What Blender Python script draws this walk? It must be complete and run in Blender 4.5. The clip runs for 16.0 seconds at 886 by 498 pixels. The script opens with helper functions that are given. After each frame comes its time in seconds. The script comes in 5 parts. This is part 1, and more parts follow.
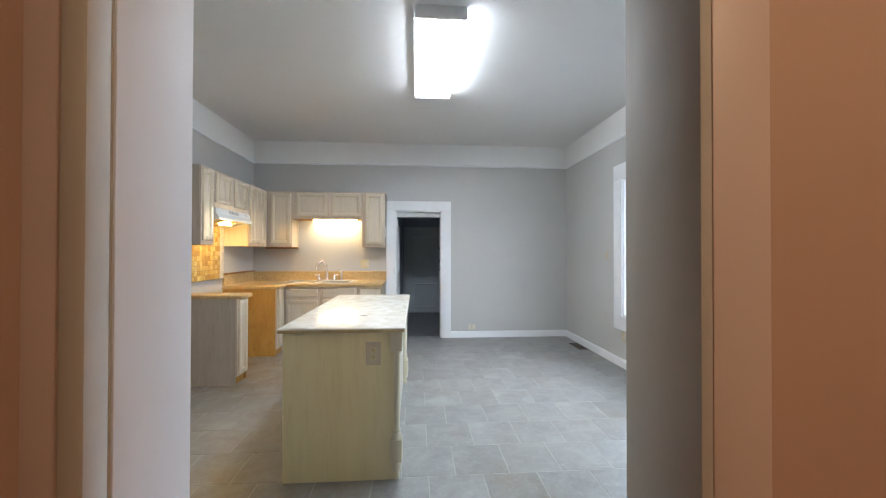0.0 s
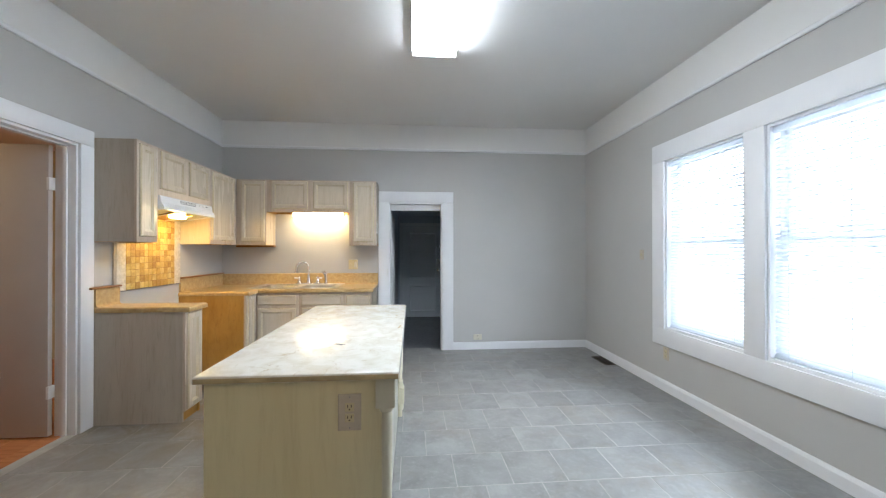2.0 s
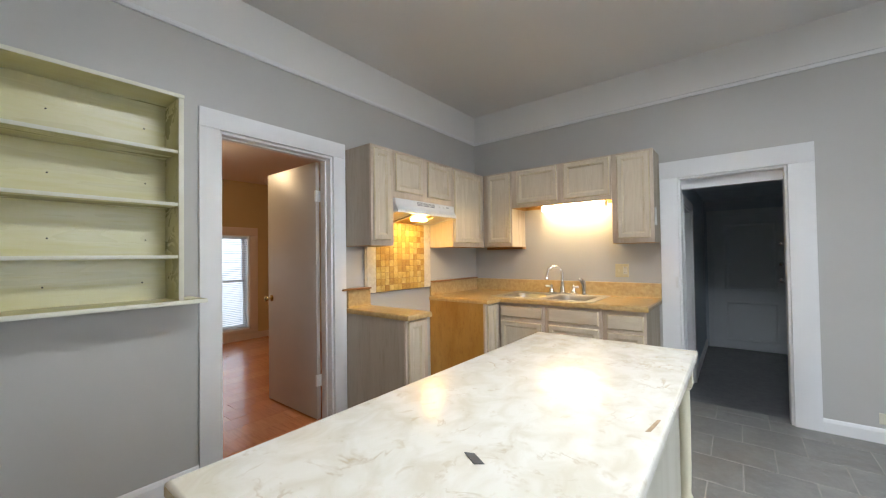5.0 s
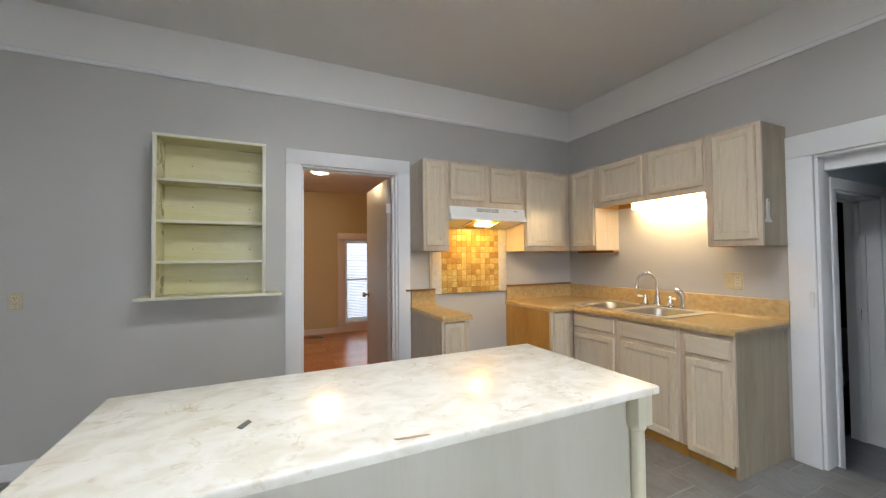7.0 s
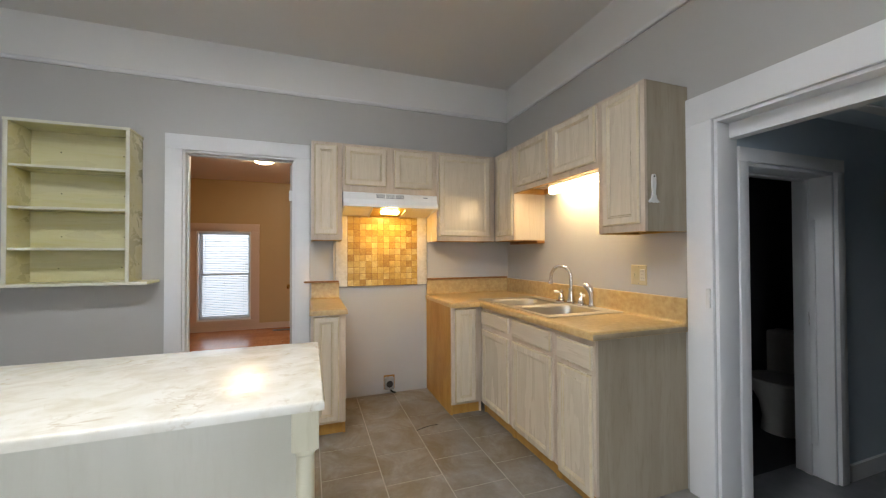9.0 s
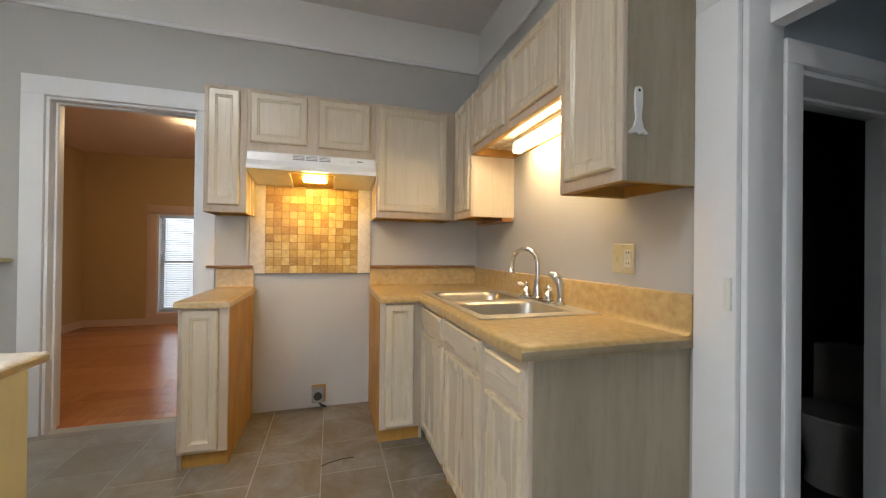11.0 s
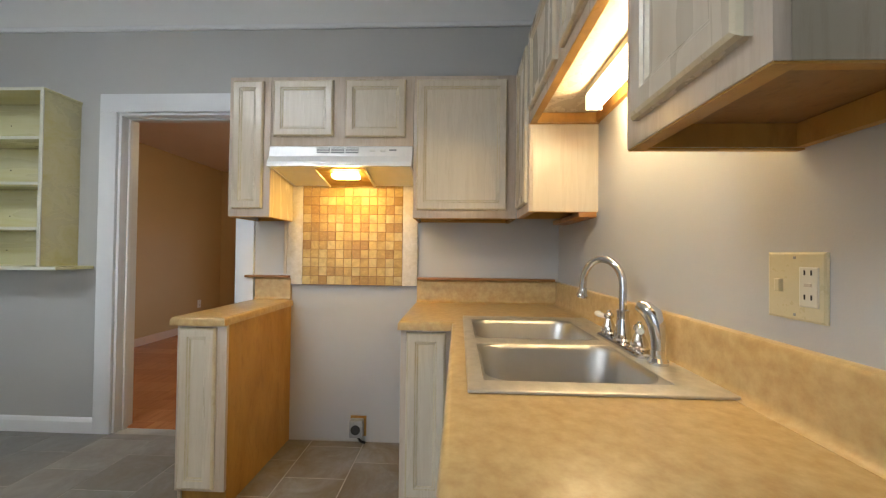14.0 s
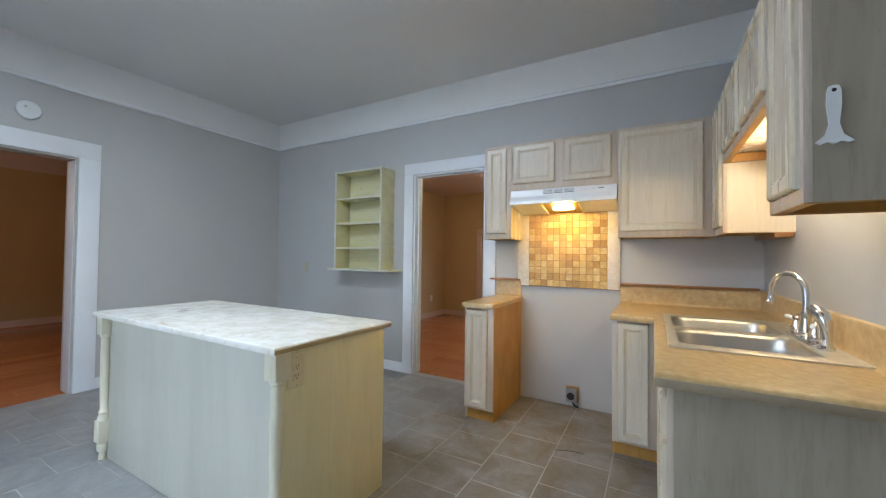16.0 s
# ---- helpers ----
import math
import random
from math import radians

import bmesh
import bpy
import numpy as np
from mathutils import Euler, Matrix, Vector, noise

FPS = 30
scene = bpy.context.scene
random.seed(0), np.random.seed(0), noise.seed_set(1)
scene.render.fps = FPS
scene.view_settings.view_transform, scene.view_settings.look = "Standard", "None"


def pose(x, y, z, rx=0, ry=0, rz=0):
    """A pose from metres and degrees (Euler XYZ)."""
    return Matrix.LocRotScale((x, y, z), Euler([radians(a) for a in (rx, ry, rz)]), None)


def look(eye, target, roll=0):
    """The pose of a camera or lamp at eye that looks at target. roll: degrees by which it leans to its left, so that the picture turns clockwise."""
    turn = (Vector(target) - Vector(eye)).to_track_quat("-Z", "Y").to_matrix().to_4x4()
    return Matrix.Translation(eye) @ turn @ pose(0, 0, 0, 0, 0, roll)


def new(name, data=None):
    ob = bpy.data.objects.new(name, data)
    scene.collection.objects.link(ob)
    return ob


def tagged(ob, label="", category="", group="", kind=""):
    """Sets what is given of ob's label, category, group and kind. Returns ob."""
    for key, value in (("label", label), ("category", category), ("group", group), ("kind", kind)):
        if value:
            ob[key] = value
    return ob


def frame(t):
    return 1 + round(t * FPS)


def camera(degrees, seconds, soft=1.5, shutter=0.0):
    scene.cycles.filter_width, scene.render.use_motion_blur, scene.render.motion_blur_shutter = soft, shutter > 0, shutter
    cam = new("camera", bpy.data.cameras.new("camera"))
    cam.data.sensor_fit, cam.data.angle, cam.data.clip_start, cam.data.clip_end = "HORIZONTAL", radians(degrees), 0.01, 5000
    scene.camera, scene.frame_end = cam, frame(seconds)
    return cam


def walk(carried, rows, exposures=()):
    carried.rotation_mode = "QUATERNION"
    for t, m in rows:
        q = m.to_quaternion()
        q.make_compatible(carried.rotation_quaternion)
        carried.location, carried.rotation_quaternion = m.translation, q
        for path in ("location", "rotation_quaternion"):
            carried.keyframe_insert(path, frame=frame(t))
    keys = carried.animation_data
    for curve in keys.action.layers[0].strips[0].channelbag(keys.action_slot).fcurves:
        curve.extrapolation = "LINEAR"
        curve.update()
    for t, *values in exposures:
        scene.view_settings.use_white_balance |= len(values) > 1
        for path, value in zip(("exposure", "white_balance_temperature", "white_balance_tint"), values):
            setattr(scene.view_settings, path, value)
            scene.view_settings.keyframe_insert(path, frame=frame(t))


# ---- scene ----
cam = camera(99.9, 16.0, soft=1.2)
PATH = [
    (0, (0.249, -0.215, 1.336), (0.392, 1.78, 1.354), 0.1),
    (0.5, (0.262, -0.023, 1.33), (0.431, 1.97, 1.339), 0.1),
    (1, (0.265, 0.163, 1.325), (0.443, 2.155, 1.334), 0.0),
    (1.5, (0.245, 0.355, 1.323), (0.419, 2.348, 1.335), 0.0),
    (2, (0.231, 0.586, 1.344), (0.397, 2.579, 1.352), -0.0),
    (2.5, (0.248, 0.786, 1.344), (0.399, 2.781, 1.351), -0.1),
    (3, (0.263, 0.997, 1.356), (0.216, 2.996, 1.358), -0.2),
    (3.5, (0.236, 1.2, 1.345), (-0.152, 3.162, 1.354), -0.3),
    (4, (0.212, 1.404, 1.338), (-0.46, 3.288, 1.351), -0.3),
    (4.5, (0.21, 1.571, 1.34), (-0.705, 3.35, 1.359), -0.6),
    (5, (0.33, 1.741, 1.322), (-0.911, 3.309, 1.359), -0.8),
    (7.5, (1.155, 2.72, 1.349), (-0.683, 3.508, 1.394), -0.4),
    (8, (1.206, 3.045, 1.328), (-0.643, 3.805, 1.369), -0.3),
    (8.5, (1.234, 3.352, 1.3), (-0.623, 4.095, 1.337), -0.3),
    (9, (1.258, 3.65, 1.293), (-0.626, 4.322, 1.321), -0.2),
    (11.5, (0.548, 4.549, 1.171), (-1.372, 5.109, 1.176), 0.5),
    (12, (0.356, 4.668, 1.173), (-1.569, 5.210, 1.172), 0.3),
    (12.5, (0.159, 4.795, 1.186), (-1.767, 5.336, 1.189), 0.5),
    (13, (0.057, 4.927, 1.19), (-1.904, 5.32, 1.196), 0.4),
    (13.5, (0.051, 4.985, 1.204), (-1.946, 5.085, 1.218), 0.5),
    (14, (0.177, 4.976, 1.209), (-1.821, 4.893, 1.238), 0.7),
    (14.5, (0.379, 4.959, 1.232), (-1.61, 4.752, 1.266), 0.6),
    (15, (0.596, 4.947, 1.241), (-1.359, 4.528, 1.279), 0.5),
    (15.5, (0.843, 4.958, 1.254), (-1.029, 4.254, 1.295), 0.5),
    (16, (1.114, 4.951, 1.258), (-0.625, 3.964, 1.297), 0.7),
]
EXPOSURES = [(0.0, 0.08, 6000, 10), (2.5, -0.01, 6000, 10), (4.0, -0.09, 6450, 11), (5.0, -0.13, 6350, 11), (8.0, -0.26, 6500, 12), (11.5, -0.36, 6750, 11), (12.5, -0.39, 6900, 11), (14.0, -0.36, 6250, 9), (15.0, -0.30, 5600, 8), (16.0, -0.20, 5500, 8)]
walk(cam, [(t, look(eye, target, roll)) for t, eye, target, roll in PATH], EXPOSURES)

# ---- world, lights, exposure ----
world = bpy.data.worlds.new("sky")
scene.world = world
world.use_nodes = True
sky = world.node_tree.nodes.new("ShaderNodeTexSky")
sky.sky_type = "NISHITA"
sky.sun_disc = False
sky.sun_elevation, sky.sun_rotation = radians(38), radians(70)
world.node_tree.links.new(sky.outputs[0], world.node_tree.nodes["Background"].inputs[0])
world.node_tree.nodes["Background"].inputs[1].default_value = 0.08
sun = new("sun", bpy.data.lights.new("sun", "SUN"))
sun.data.energy, sun.data.angle, sun.data.color = 0.8, radians(12), (1.0, 0.96, 0.9)
sun.matrix_world = look((9, 3, 9), (0, 2.5, 0))


def window_light(name, x, y0, y1, z0, z1, way, watts, colour):
    """Daylight in a window's opening."""
    lamp = bpy.data.lights.new(name, "AREA")
    lamp.shape, lamp.size, lamp.size_y = "RECTANGLE", y1 - y0, z1 - z0
    lamp.energy, lamp.color = watts, colour
    ob = new(name, lamp)
    ob.matrix_world = look((x, (y0 + y1) / 2, (z0 + z1) / 2), (x + way, (y0 + y1) / 2, (z0 + z1) / 2))
    return ob


DAY = (0.80, 0.90, 1.0)
window_light("daylight_north_window", 2.80, 3.10, 3.96, 0.60, 2.20, -1, 53, DAY)
window_light("daylight_south_window", 2.80, 1.99, 2.935, 0.60, 2.20, -1, 58, DAY)
window_light("daylight_side_room_window", -6.15, 1.86, 2.68, 0.17, 1.70, 1, 13, DAY)
window_light("daylight_side_room_window", -6.15, 3.76, 4.58, 0.17, 1.70, 1, 13, DAY)
FIXTURE, HOOD_BULB, STRIP, DOME, NEAR_DOME = 44.0, 160.0, 66.0, 125.0, 150.0

# ---- materials ----
def nodes_of(name):
    m = bpy.data.materials.new(name)
    m.use_nodes = True
    t = m.node_tree
    return m, t, t.nodes["Principled BSDF"]


def mixed(t, fac, a, b):
    n = t.nodes.new("ShaderNodeMix")
    n.data_type = "RGBA"
    for sock, v in ((n.inputs[6], a), (n.inputs[7], b)):
        if isinstance(v, tuple):
            sock.default_value = (*v, 1)
        else:
            t.links.new(v, sock)
    if isinstance(fac, float):
        n.inputs[0].default_value = fac
    else:
        t.links.new(fac, n.inputs[0])
    return n.outputs[2]


def coords(t, scale=(1, 1, 1), shifted=True):
    """Object coordinates, shifted for each object by its own random number."""
    tc, mp = t.nodes.new("ShaderNodeTexCoord"), t.nodes.new("ShaderNodeMapping")
    mp.inputs["Scale"].default_value = scale
    if shifted:
        info, mul = t.nodes.new("ShaderNodeObjectInfo"), t.nodes.new("ShaderNodeVectorMath")
        mul.operation = "SCALE"
        mul.inputs[0].default_value = (7.3, 11.1, 5.7)
        t.links.new(info.outputs["Random"], mul.inputs["Scale"])
        t.links.new(mul.outputs[0], mp.inputs["Location"])
    t.links.new(tc.outputs["Object"], mp.inputs[0])
    return mp.outputs[0]


def grain(t, vec, scale, detail=5, rough=0.6, distortion=0.0):
    n = t.nodes.new("ShaderNodeTexNoise")
    n.inputs["Scale"].default_value, n.inputs["Detail"].default_value = scale, detail
    n.inputs["Roughness"].default_value, n.inputs["Distortion"].default_value = rough, distortion
    t.links.new(vec, n.inputs["Vector"])
    return n.outputs[0]


def ramp(t, fac, lo, hi, a=0.0, b=1.0):
    n = t.nodes.new("ShaderNodeMapRange")
    for i, v in zip((1, 2, 3, 4), (lo, hi, a, b)):
        n.inputs[i].default_value = v
    t.links.new(fac, n.inputs[0])
    return n.outputs[0]


def bump(t, p, height, strength, distance):
    n = t.nodes.new("ShaderNodeBump")
    n.inputs["Strength"].default_value, n.inputs["Distance"].default_value = strength, distance
    t.links.new(height, n.inputs["Height"])
    t.links.new(n.outputs[0], p.inputs["Normal"])


def paint(name, colour, other, rough=0.5, scale=1.5, relief=0.15, fine=180.0, shifted=False):
    """Rolled or brushed paint: soft large patches, fine stipple, uneven gloss."""
    m, t, p = nodes_of(name)
    v = coords(t, shifted=shifted)
    t.links.new(mixed(t, ramp(t, grain(t, v, scale), 0.3, 0.7), colour, other), p.inputs["Base Color"])
    t.links.new(ramp(t, grain(t, v, scale * 6), 0.3, 0.7, rough - 0.02, rough + 0.04), p.inputs["Roughness"])
    bump(t, p, grain(t, v, fine, 3), relief, 0.002)
    return m


def wood(name, pale, mid, dark, stretch, rough=0.45, shifted=True, relief=0.2, strong=0.75):
    """Wood or washed wood with its grain along the axis whose stretch is smallest."""
    m, t, p = nodes_of(name)
    v = coords(t, stretch, shifted)
    broad, lines = grain(t, v, 2.2, 4, 0.55, 0.6), grain(t, v, 14, 6, 0.7, 0.4)
    c = mixed(t, ramp(t, broad, 0.3, 0.7), pale, mid)
    c = mixed(t, ramp(t, lines, 0.5, 0.78, 0.0, strong), c, dark)
    t.links.new(c, p.inputs["Base Color"])
    t.links.new(ramp(t, broad, 0.2, 0.8, rough - 0.1, rough + 0.1), p.inputs["Roughness"])
    bump(t, p, lines, relief, 0.0015)
    return m


def plain(name, colour, rough, metal=0.0, wear=0.05, scale=25.0):
    m, t, p = nodes_of(name)
    v = coords(t)
    dim = tuple(c * (1 - 2 * wear) for c in colour)
    t.links.new(mixed(t, ramp(t, grain(t, v, scale), 0.3, 0.7), colour, dim), p.inputs["Base Color"])
    t.links.new(ramp(t, grain(t, v, scale * 2), 0.3, 0.7, max(rough - 0.05, 0.02), rough + 0.05), p.inputs["Roughness"])
    p.inputs["Metallic"].default_value = metal
    return m


def glowing(name, colour, strength):
    m, t, p = nodes_of(name)
    p.inputs["Base Color"].default_value = (0.8, 0.8, 0.8, 1)
    p.inputs["Emission Color"].default_value = (*colour, 1)
    p.inputs["Emission Strength"].default_value = strength
    return m


def tile_stone(name, colours, rough, scale, stain_shade=None):
    """Stone-look tile: each piece its own tone, clouded and freckled."""
    m, t, p = nodes_of(name)
    v = coords(t)
    info, r = t.nodes.new("ShaderNodeObjectInfo"), t.nodes.new("ShaderNodeValToRGB")
    r.color_ramp.elements[0].color, r.color_ramp.elements[1].color = (*colours[0], 1), (*colours[-1], 1)
    for i, c in enumerate(colours[1:-1]):
        r.color_ramp.elements.new((i + 1) / (len(colours) - 1)).color = (*c, 1)
    if not stain_shade:
        r.color_ramp.interpolation = "CONSTANT"
        r.color_ramp.elements[len(colours) - 1].position = 1 - 1 / len(colours)
        for i in range(1, len(colours) - 1):
            r.color_ramp.elements[i].position = i / len(colours)
    t.links.new(info.outputs["Random"], r.inputs[0])
    clouds, spots = grain(t, v, scale, 6, 0.65, 0.5), grain(t, v, scale * 5, 6, 0.7)
    c = mixed(t, ramp(t, clouds, 0.34, 0.70, 0.0, 0.65), r.outputs[0], tuple(x * 0.58 for x in colours[0]))
    c = mixed(t, ramp(t, spots, 0.5, 0.75, 0.0, 0.5), c, tuple(min(x * 1.25, 0.8) for x in colours[-1]))
    if stain_shade:
        geo = t.nodes.new("ShaderNodeNewGeometry")
        c = mixed(t, ramp(t, grain(t, geo.outputs["Position"], 1.7, 7, 0.68, 0.4), 0.52, 0.74, 0.0, 0.5), c, stain_shade)
        # cook-side dirt, with warm hood light and island shade coloured in
        spread, away = t.nodes.new("ShaderNodeSeparateXYZ"), t.nodes.new("ShaderNodeMath")
        t.links.new(geo.outputs["Position"], spread.inputs[0])
        away.operation = "MULTIPLY"
        near = t.nodes.new("ShaderNodeMath")
        near.operation = "MULTIPLY"
        t.links.new(ramp(t, spread.outputs["X"], -0.1, -0.9, 0.0, 0.95), near.inputs[0])
        t.links.new(ramp(t, spread.outputs["Y"], 2.9, 3.7, 0.3, 1.0), near.inputs[1])
        t.links.new(near.outputs[0], away.inputs[0])
        t.links.new(ramp(t, grain(t, geo.outputs["Position"], 4.0, 7, 0.7, 0.6), 0.36, 0.62, 0.1, 1.0), away.inputs[1])
        c = mixed(t, away.outputs[0], c, tuple(x * 0.75 for x in stain_shade))
    t.links.new(c, p.inputs["Base Color"])
    t.links.new(ramp(t, spots, 0.3, 0.7, rough - 0.08, rough + 0.1), p.inputs["Roughness"])
    bump(t, p, spots, 0.25, 0.001)
    return m


def marbled(name, base, veil, fleck, rough, scale):
    """Printed laminate: clouds, veils and thin flecks."""
    m, t, p = nodes_of(name)
    v = coords(t, shifted=False)
    c = mixed(t, ramp(t, grain(t, v, scale, 8, 0.65, 0.8), 0.4, 0.68), base, veil)
    c = mixed(t, ramp(t, grain(t, v, scale * 5.5, 6, 0.7, 1.0), 0.58, 0.78, 0.0, 0.6), c, fleck)
    t.links.new(c, p.inputs["Base Color"])
    t.links.new(ramp(t, grain(t, v, scale * 3), 0.3, 0.7, rough - 0.05, rough + 0.1), p.inputs["Roughness"])
    return m


M_WALL = paint("grey_wall_paint", (0.47, 0.46, 0.44), (0.51, 0.50, 0.48), 0.45, 0.8, 0.12)
M_BAND = paint("white_upper_wall_paint", (0.75, 0.74, 0.72), (0.79, 0.78, 0.76), 0.5, 0.8, 0.12)
M_CEIL = paint("ceiling_paint", (0.73, 0.72, 0.70), (0.77, 0.76, 0.74), 0.55, 0.6, 0.15)
M_TRIM = paint("white_trim_paint", (0.76, 0.76, 0.77), (0.81, 0.81, 0.81), 0.46, 2.0, 0.03, 60.0)
# doorway jambs in two tones: dim on the unlit side, light where sunlit
M_JAMBDIM = paint("beige_jamb_paint_dimmed", (0.42, 0.39, 0.345), (0.47, 0.44, 0.39), 0.7, 2.0, 0.08, 60.0)
M_JAMBLIT = paint("jamb_paint_sunlit_tone", (0.62, 0.61, 0.62), (0.66, 0.65, 0.66), 0.72, 2.0, 0.08, 60.0)
M_TAN = paint("tan_wall_paint", (0.47, 0.345, 0.185), (0.51, 0.375, 0.205), 0.5, 0.8, 0.12)
M_PINK = paint("pale_rose_ceiling_paint", (0.60, 0.48, 0.43), (0.64, 0.51, 0.46), 0.5, 0.8, 0.12)
M_BLUSH = paint("pale_blush_ceiling_paint", (0.74, 0.65, 0.60), (0.78, 0.68, 0.63), 0.5, 0.8, 0.12)
M_ROSE = paint("terracotta_rose_wall_paint", (0.51, 0.345, 0.26), (0.55, 0.375, 0.285), 0.5, 0.8, 0.12)
M_HALL = paint("blue_grey_hall_paint", (0.56, 0.63, 0.70), (0.60, 0.67, 0.74), 0.45, 0.8, 0.12)
# door colour raised to stand for daylight at the hall's end
M_BACKDOORLIT = paint("blue_door_paint_daylit_tone", (0.78, 0.83, 0.87), (0.82, 0.86, 0.90), 0.4, 1.5, 0.1)
M_HALLFLOOR = marbled("dark_vinyl_floor", (0.15, 0.155, 0.16), (0.19, 0.19, 0.20), (0.11, 0.11, 0.11), 0.35, 6.0)
# near-black colour puts the unlit bathroom's darkness into its surfaces
M_BATHDARK = paint("bathroom_darkness_colour", (0.025, 0.025, 0.03), (0.035, 0.035, 0.04), 0.6)
M_TILE = tile_stone("grey_floor_tile", [(0.23, 0.225, 0.215), (0.27, 0.265, 0.255), (0.25, 0.25, 0.245), (0.30, 0.295, 0.285)], 0.38, 5.0, (0.20, 0.15, 0.09))
M_GROUT = plain("pale_grout", (0.41, 0.395, 0.365), 0.85, 0, 0.12, 9)
M_MOSAIC = tile_stone("tan_mosaic_tile", [(0.40, 0.225, 0.05), (0.62, 0.43, 0.13), (0.46, 0.28, 0.06), (0.70, 0.54, 0.22), (0.53, 0.34, 0.08), (0.64, 0.46, 0.15)], 0.35, 14.0)
M_MGROUT = plain("brown_mosaic_grout", (0.30, 0.15, 0.05), 0.9, 0, 0.1, 60)
M_MARBLE = marbled("cream_marble_border", (0.74, 0.68, 0.58), (0.66, 0.59, 0.47), (0.50, 0.41, 0.29), 0.25, 14.0)
M_PICKLED = wood("whitewashed_oak", (0.66, 0.58, 0.46), (0.56, 0.475, 0.36), (0.42, 0.32, 0.20), (5, 5, 0.45), 0.27, relief=0.05, strong=0.32)
M_PICKLED_H = wood("whitewashed_oak_level", (0.66, 0.58, 0.46), (0.56, 0.475, 0.36), (0.42, 0.32, 0.20), (0.45, 0.45, 5), 0.27, relief=0.05, strong=0.32)
M_FRAMEWOOD = wood("pinkish_washed_oak_frame", (0.60, 0.50, 0.40), (0.50, 0.40, 0.30), (0.36, 0.25, 0.15), (6, 6, 0.6), 0.32, relief=0.06, strong=0.4)
M_GROOVE = wood("amber_stained_groove", (0.63, 0.55, 0.40), (0.55, 0.45, 0.28), (0.40, 0.28, 0.13), (6, 6, 2), 0.30, strong=0.5)
# one greywash in two tones: light on the sides put into the colour
M_GREYWASHDIM = wood("greywash_side_dim", (0.39, 0.33, 0.245), (0.315, 0.26, 0.185), (0.20, 0.15, 0.09), (3.5, 3.5, 0.4), 0.5, relief=0.08, strong=0.5)
M_GREYWASHLIT = wood("greywash_side_lit", (0.50, 0.44, 0.36), (0.42, 0.36, 0.285), (0.30, 0.24, 0.17), (3.5, 3.5, 0.4), 0.5, relief=0.08, strong=0.5)
M_RAW = wood("orange_birch_veneer", (0.50, 0.28, 0.06), (0.37, 0.18, 0.032), (0.24, 0.10, 0.02), (2.2, 2.2, 0.7), 0.52, strong=0.6)
# raw plywood darkened in colour for the shade under the cabinets
M_UNDERSHADE = wood("shade_darkened_plywood", (0.30, 0.16, 0.05), (0.23, 0.115, 0.032), (0.14, 0.06, 0.018), (3, 3, 3), 0.5)
M_STRIPWOOD = wood("stained_wood_strip", (0.34, 0.16, 0.045), (0.27, 0.115, 0.03), (0.16, 0.06, 0.02), (4, 0.6, 4), 0.4)
M_COUNTER = paint("tan_stone_laminate", (0.42, 0.27, 0.105), (0.56, 0.405, 0.19), 0.30, 30.0, 0.02, 90.0)
def veined_laminate(name):
    """Ivory marble print: cream clouds, broken brown veins, small worn specks."""
    m, t, p = nodes_of(name)
    v = coords(t, (1.0, 0.75, 1.0), shifted=False)
    c = mixed(t, ramp(t, grain(t, v, 12, 4, 0.55, 0.6), 0.40, 0.68), (0.74, 0.71, 0.64), (0.64, 0.59, 0.485))
    away = t.nodes.new("ShaderNodeMath")
    away.operation = "SUBTRACT"
    t.links.new(grain(t, v, 5.0, 5, 0.6, 0.6), away.inputs[0])
    away.inputs[1].default_value = 0.5
    size = t.nodes.new("ShaderNodeMath")
    size.operation = "ABSOLUTE"
    t.links.new(away.outputs[0], size.inputs[0])
    vein = t.nodes.new("ShaderNodeMath")
    vein.operation = "MULTIPLY"
    t.links.new(ramp(t, size.outputs[0], 0.0, 0.018, 0.55, 0.0), vein.inputs[0])
    t.links.new(ramp(t, grain(t, v, 7, 4), 0.50, 0.64), vein.inputs[1])
    c = mixed(t, vein.outputs[0], c, (0.44, 0.33, 0.19))
    c = mixed(t, ramp(t, grain(t, v, 26, 3, 0.55, 0.5), 0.62, 0.74, 0.0, 0.45), c, (0.50, 0.40, 0.25))
    t.links.new(c, p.inputs["Base Color"])
    t.links.new(ramp(t, grain(t, v, 14), 0.3, 0.7, 0.18, 0.27), p.inputs["Roughness"])
    return m


M_MARBLETOP = veined_laminate("ivory_marble_laminate")
M_ISLAND = wood("cream_brushed_paint", (0.70, 0.63, 0.39), (0.62, 0.55, 0.32), (0.48, 0.40, 0.21), (2.2, 2.2, 0.22), 0.42, relief=0.08, strong=0.4)
# the island's cream, paled towards daylight on posts and more on the east face
M_POSTDAYLIT = wood("cream_post_paint_half_daylit", (0.66, 0.62, 0.47), (0.60, 0.55, 0.40), (0.48, 0.41, 0.26), (3.5, 3.5, 0.35), 0.40, relief=0.08, strong=0.5)
M_FRONTDAYLIT = wood("cream_paint_daylit_tone", (0.56, 0.53, 0.445), (0.50, 0.475, 0.39), (0.44, 0.40, 0.30), (2.0, 2.0, 0.25), 0.42, relief=0.04, strong=0.3)
